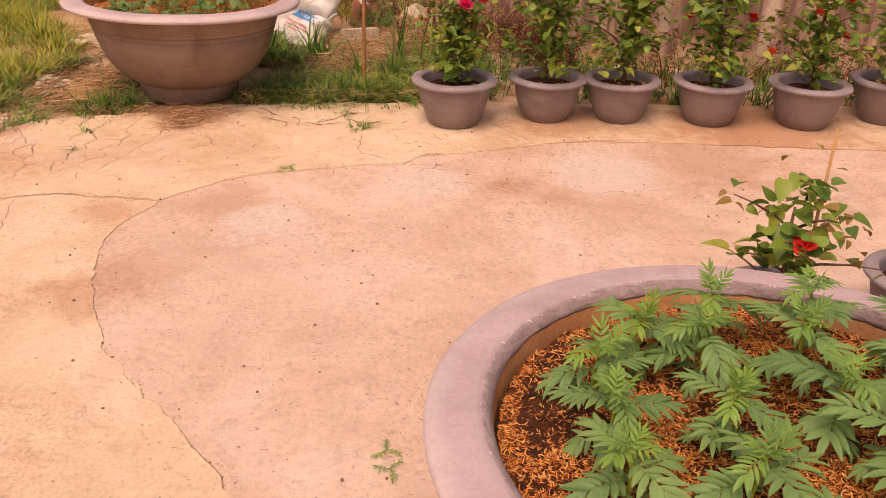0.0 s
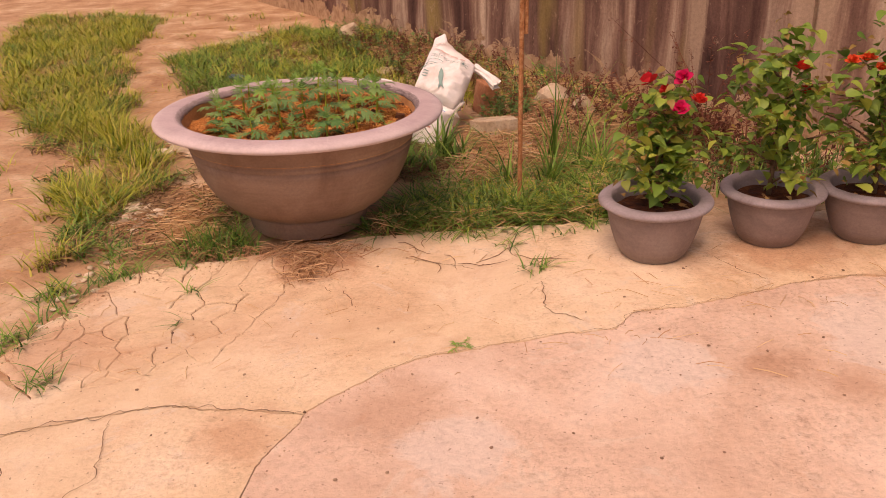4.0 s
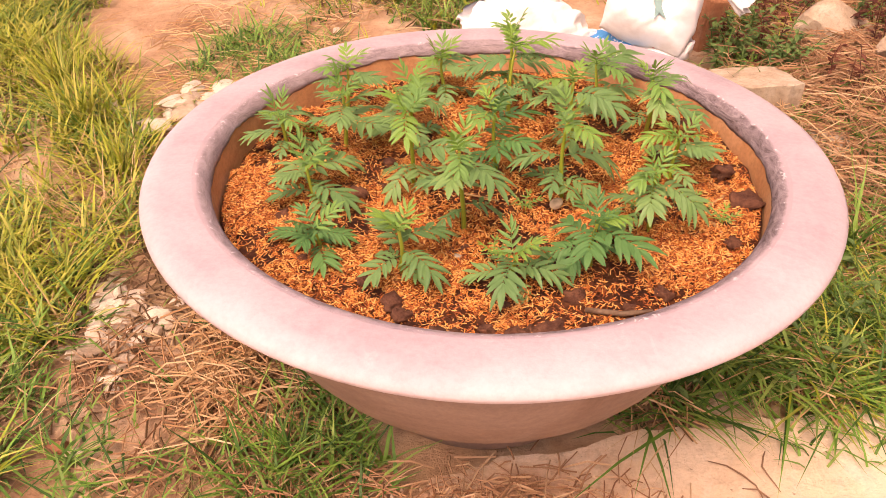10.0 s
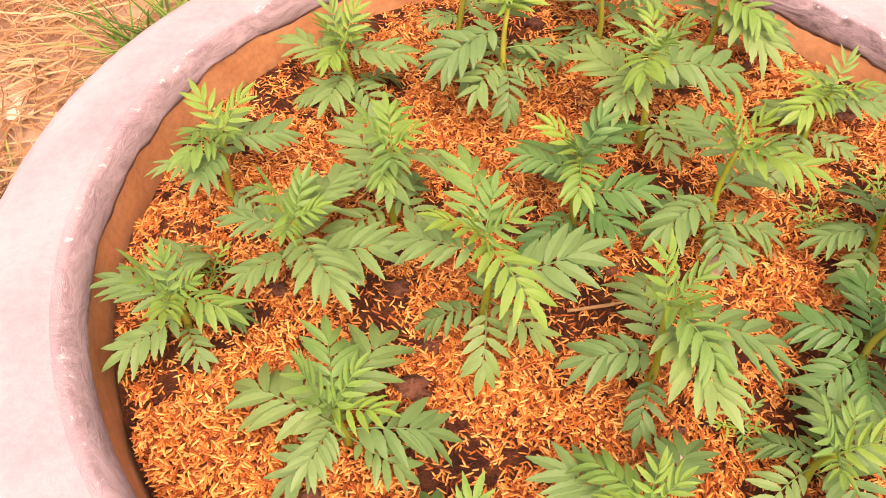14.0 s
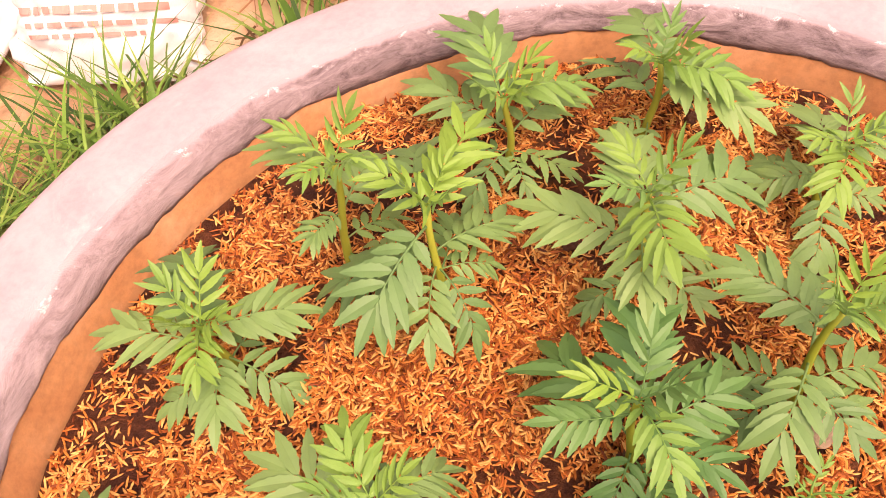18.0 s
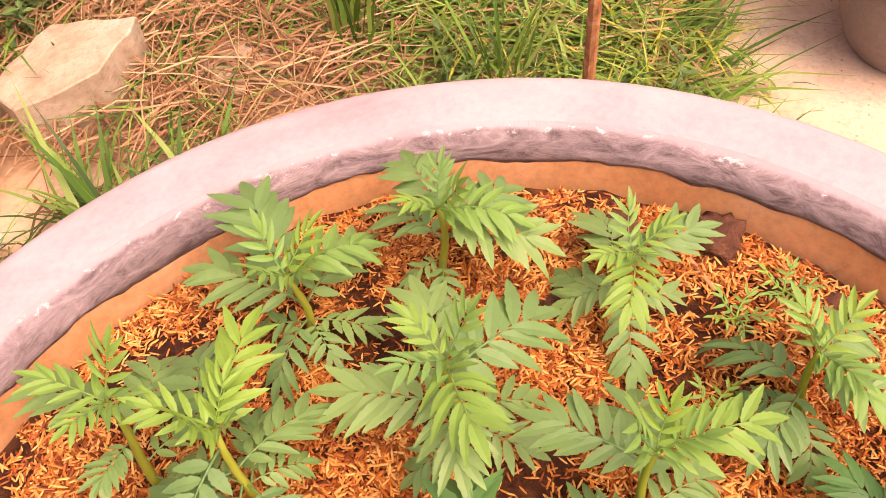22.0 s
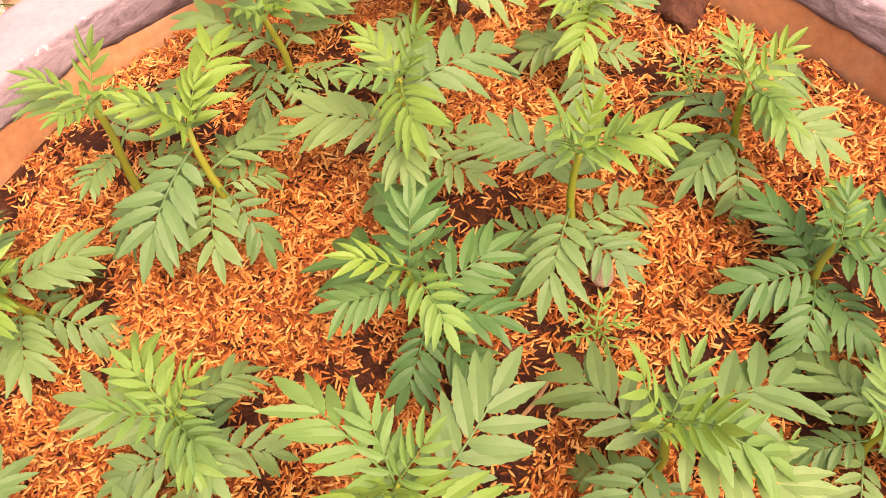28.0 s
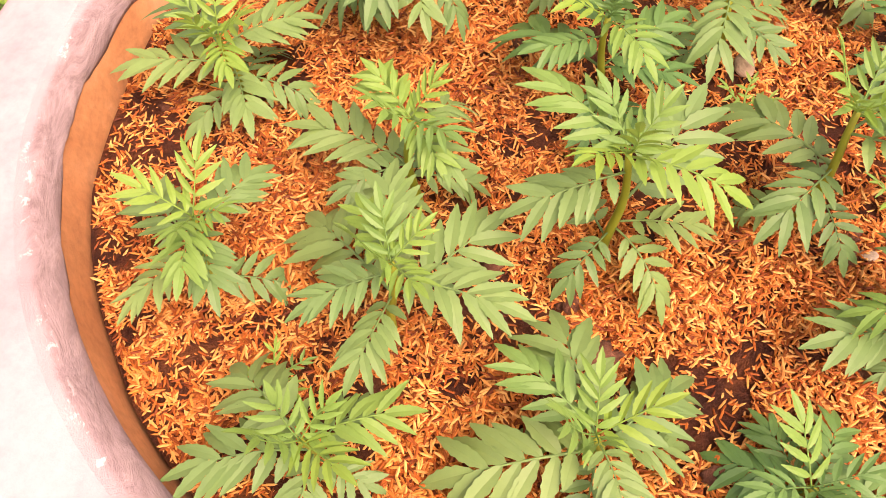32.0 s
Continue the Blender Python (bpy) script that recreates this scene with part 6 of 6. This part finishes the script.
litter("dry grass scattered behind the planter", scatter([(-0.7, 0.8), (-0.3, 0.5), (0.1, 0.6), (0.1, 1.2), (-0.3, 1.5), (-0.9, 1.4)], 1200, rng, 0.4, 4, 14), (0.04, 0.16), (0.0008, 0.0018), TWIG, 0.03)
litter("nest of fine dry roots on the paving edge", [(rng.gauss(0.09, 0.045), rng.gauss(-0.44, 0.05)) for _ in range(170)] + [(rng.gauss(0.06, 0.10), rng.gauss(-0.31, 0.04)) for _ in range(230)], (0.02, 0.10), (0.0007, 0.0016), BROWNSTRAW, 0.026, lambda x, y: 0.001)
litter("thin dry bits scattered on the paving", [(rng.uniform(-0.5, 2.8), rng.uniform(-1.1, -0.15)) for _ in range(150)], (0.015, 0.09), (0.0006, 0.0012), TWIG, 0.006, lambda x, y: 0.001 if on_slab(x, y) else ground_z(x, y))
litter("dead thatch under the grass by the paving", scatter(RIGHT, 3600, rng, 0.2, 4, 41), (0.03, 0.12), (0.0012, 0.0028), THATCH, 0.03)
litter("dead thatch under the grass strip", scatter(STRIP, 5000, rng, 0.4, 3, 42), (0.03, 0.10), (0.0012, 0.0028), THATCH, 0.02)
litter("dead thatch round the foot of the planter", scatter(WEST, 1000, rng, 0.6, 4, 43), (0.03, 0.10), (0.0012, 0.0026), THATCH, 0.02)
litter("dead thatch behind the planter", scatter(NORTH, 1300, rng, 0.3, 4, 44), (0.03, 0.12), (0.0012, 0.0026), THATCH, 0.03)
litter("dead thatch in the grass by the wall", scatter(BACK, 2200, rng, 0.3, 4, 45), (0.03, 0.12), (0.0014, 0.003), THATCH, 0.03)
litter("dry straw trodden into the grass strip", scatter(STRIP, 2600, rng, 0.5, 3, 16), (0.03, 0.12), (0.0008, 0.0018), TWIG, 0.03)
litter("dry straw in the grass along the paving", scatter(RIGHT, 1000, rng, 0.4, 4, 17), (0.05, 0.18), (0.0008, 0.0018), TWIG, 0.06)
litter("dry bits scattered on the bare earth", scatter([(-4, -1.5), (-0.7, -1.5), (-0.6, 0.6), (-1.2, 4.6), (-4, 4.6)], 900, rng, 0.3, 2, 15), (0.03, 0.14), (0.0008, 0.002), TWIG, 0.015)


def weeds(label, roots, tall, leaf, mat, count):
    """Low branching weeds with small leaves."""
    verts, faces = [], []
    for x, y in roots:
        h = rng.uniform(*tall)
        z0 = ground_z(x, y)
        tx, ty = rng.gauss(0, h * 0.35), rng.gauss(0, h * 0.35)
        v, f = tube([(x, y, z0 - 0.01), (x + tx * 0.4, y + ty * 0.4, z0 + h * 0.55), (x + tx, y + ty, z0 + h)], (0.0022, 0.0016, 0.0008), 4)
        o = len(verts)
        verts += list(v)
        faces += [tuple(i + o for i in q) for q in f]
        for _ in range(count):
            s = rng.uniform(0.2, 1)
            p = Vector((x + tx * s, y + ty * s, z0 + h * s))
            a, e, n = rng.uniform(0, 6.28), rng.uniform(-0.3, 0.7), rng.uniform(*leaf)
            d = Vector((math.cos(a) * math.cos(e), math.sin(a) * math.cos(e), math.sin(e)))
            w = d.cross(Vector((0, 0, 1))).normalized() * n * 0.22
            o = len(verts)
            verts += [p, p + d * n * 0.5 + w, p + d * n - Vector((0, 0, n * 0.15)), p + d * n * 0.5 - w]
            faces.append((o, o + 1, o + 2, o + 3))
    tagged(part("weeds", link_mesh("weeds", verts, faces, mat)), label, "weeds", kind="stuff")


weeds("low broad-leaved green weeds by the stones", scatter([(0.55, 1.1), (0.7, 1.15), (0.86, 1.2), (0.8, 1.5), (0.6, 1.5)], 34, rng), (0.06, 0.16), (0.018, 0.04), WEED, 18)
weeds("low green weeds in the grass", scatter(RIGHT, 70, rng), (0.05, 0.12), (0.015, 0.035), WEED, 12)
weeds("green weeds along the row of pots", [(rng.uniform(1.4, 3.6), rng.uniform(0.12, 0.7)) for _ in range(110)], (0.06, 0.20), (0.02, 0.045), WEED, 16)
weeds("low brown-green weeds along the wall", scatter([(1.7, 1.15), (1.2, 1.35), (0.55, 1.75), (0.0, 2.3), (-0.6, 3.2), (-0.9, 4.0), (-0.5, 4.1), (0.1, 3.2), (1.0, 2.1)], 420, rng, 0.3, 3, 31), (0.04, 0.15), (0.015, 0.04), WEED, 14)
weeds("dead brown weeds along the wall", scatter([(1.9, 0.85), (1.2, 1.2), (0.9, 0.95), (0.5, 1.5), (-0.1, 2.4), (-0.7, 3.3), (-0.3, 3.7), (0.6, 2.6), (1.75, 1.2)], 420, rng, 0.3, 3, 32), (0.04, 0.18), (0.015, 0.035), DRYRED, 16)
weeds("dried red-leaved weeds at the foot of the wall", [(rng.gauss(1.42, 0.16), rng.gauss(1.02, 0.16)) for _ in range(70)] + [(rng.gauss(1.7, 0.12), rng.gauss(0.78, 0.1)) for _ in range(34)], (0.08, 0.30), (0.015, 0.035), DRYRED, 22)
weeds("dark dried weeds between the pots and the wall", [(rng.uniform(1.5, 3.7), rng.uniform(0.35, 0.75)) for _ in range(120)], (0.08, 0.3), (0.015, 0.035), DRYRED, 20)
weeds("tall dried red-leaved stalks against the wall", [(rng.gauss(1.62, 0.05), rng.gauss(0.85, 0.06)) for _ in range(12)], (0.4, 0.62), (0.015, 0.03), DRYRED, 40)

# dry runners lying on the paving, a plastic scrap and a dead leaf
RUNNER = varied("dry_runner", [(0.20, 0.10, 0.05), (0.30, 0.16, 0.08), (0.16, 0.08, 0.045)], 0.85)
for xa, ya, xb, yb in ((0.374, -0.201, 0.458, -0.301), (0.409, -0.343, 0.536, -0.369), (0.528, -0.378, 0.541, -0.461), (0.544, -0.308, 0.607, -0.424), (0.60, -0.396, 0.77, -0.362), (0.458, -0.18, 0.46, -0.264), (0.409, -0.264, 0.507, -0.306), (0.73, -0.179, 0.804, -0.331), (0.647, -0.357, 0.84, -0.222), (0.86, -0.40, 0.93, -0.30), (0.78, -0.30, 0.95, -0.36)):
    n = math.hypot(xb - xa, yb - ya)
    pts = [(xa + (xb - xa) * u + 0.10 * n * math.sin(5 * u + xa * 40) * (yb - ya) / n, ya + (yb - ya) * u - 0.10 * n * math.sin(5 * u + xa * 40) * (xb - xa) / n, 0.003 + 0.006 * abs(math.sin(7 * u))) for u in (0, 0.2, 0.4, 0.6, 0.8, 1)]
    ob = part("dry_runner", link_mesh("dry_runner", *tube(pts, (0.0007, 0.0013, 0.0015, 0.0013, 0.001, 0.0005), 5), RUNNER, True))
    tagged(ob, "thin dark dry grass runner lying on concrete", "dry stalk", "dry runners")
scrap = part("plastic_scrap", with_material(lump(77, (0.05, 0.035, 0.014), 4, 0.5), plain("dull_blue_plastic", (0.10, 0.15, 0.24), 0.5)))
scrap.matrix_basis = pose(-1.07, 2.349, ground_z(-1.07, 2.349) + 0.03, 10, 8, 30)
tagged(scrap, "crumpled dull dark blue plastic scrap in the grass", "litter")

# leaves and sprigs dropped on the paving
for k, (x, y) in enumerate(((1.216, -2.475), (1.229, -2.533), (0.64, -0.92), (0.66, -0.90))):
    root = tagged(new("leaf_sprig"), "small fallen green leaf sprig on the paving", "leaf", "fallen sprigs")
    root.matrix_basis = pose(x, y, 0.004, 0, 0, 70 * k)
    for j in range(3):
        part("leaf", SPROUT, root, pose(0, 0, 0.002, 0, 6, 120 * j) @ Matrix.Scale(1.3, 4))

# crumbs of earth and small stones over the bare ground
verts, faces = [], []
spill = []
for _ in range(800):
    k = rng.randrange(6)
    (xa, ya), (xb, yb) = SLAB_EDGE[k], SLAB_EDGE[k + 1]
    u = rng.random()
    spill.append((xa + (xb - xa) * u + rng.gauss(0.0, 0.055), ya + (yb - ya) * u + rng.gauss(-0.01, 0.05)))
for x, y in scatter([(-5, -2.5), (-0.75, -2.5), (-0.55, 0.4), (0.4, 1.6), (-0.6, 3.6), (-1.6, 5), (-5, 5)], 5200, rng, 0.3, 2.0, 21.0) + spill:
    s, z = rng.uniform(0.002, 0.006) * (1 if rng.random() < 0.95 else 2), on_top(x, y)
    o, a = len(verts), rng.uniform(0, 6.28)
    for k in range(4):
        t = a + k * 1.57
        verts.append((x + math.cos(t) * s * rng.uniform(0.6, 1.1), y + math.sin(t) * s * rng.uniform(0.6, 1.1), z - 0.002))
    verts.append((x + rng.uniform(-0.2, 0.2) * s, y, z + s * rng.uniform(0.4, 0.8)))
    faces += [(o, o + 1, o + 4), (o + 1, o + 2, o + 4), (o + 2, o + 3, o + 4), (o + 3, o, o + 4)]
CRUMB = varied("earth_crumb", [(0.34, 0.19, 0.10), (0.46, 0.28, 0.16), (0.58, 0.42, 0.28), (0.40, 0.22, 0.12)], 0.9, island=True)
tagged(part("earth_crumbs", link_mesh("earth_crumbs", verts, faces, CRUMB)), "small crumbs of dry earth and grit on bare ground", "grit", kind="stuff")

# crumbled concrete along the edge of the worn patch
verts, faces = [], []
for k in range(len(PATCH_EDGE) - 1):
    (xa, ya), (xb, yb) = PATCH_EDGE[k], PATCH_EDGE[k + 1]
    for _ in range(int(math.hypot(xb - xa, yb - ya) * (330 if k < 9 else 130))):
        u = rng.random()
        x, y = warp(xa + (xb - xa) * u, ya + (yb - ya) * u)
        x, y = x + rng.gauss(0.006, 0.012), y + rng.gauss(-0.003, 0.012)
        s, o, a = rng.uniform(0.002, 0.009), len(verts), rng.uniform(0, 6.28)
        verts += [(x + math.cos(a + t) * s * rng.uniform(0.6, 1.2), y + math.sin(a + t) * s * rng.uniform(0.6, 1.2), -0.009) for t in (0, 1.6, 3.1, 4.7)]
        verts.append((x, y, -0.006 + s * rng.uniform(0.3, 0.9)))
        faces += [(o, o + 1, o + 4), (o + 1, o + 2, o + 4), (o + 2, o + 3, o + 4), (o + 3, o, o + 4)]
RUBBLE = varied("concrete_crumb", [(0.34, 0.20, 0.13), (0.48, 0.32, 0.22), (0.60, 0.46, 0.34), (0.40, 0.24, 0.15)], 0.9, island=True)
tagged(part("concrete_crumbs", link_mesh("concrete_crumbs", verts, faces, RUBBLE)), "crumbled reddish concrete along a break in the paving", "rubble", kind="stuff")
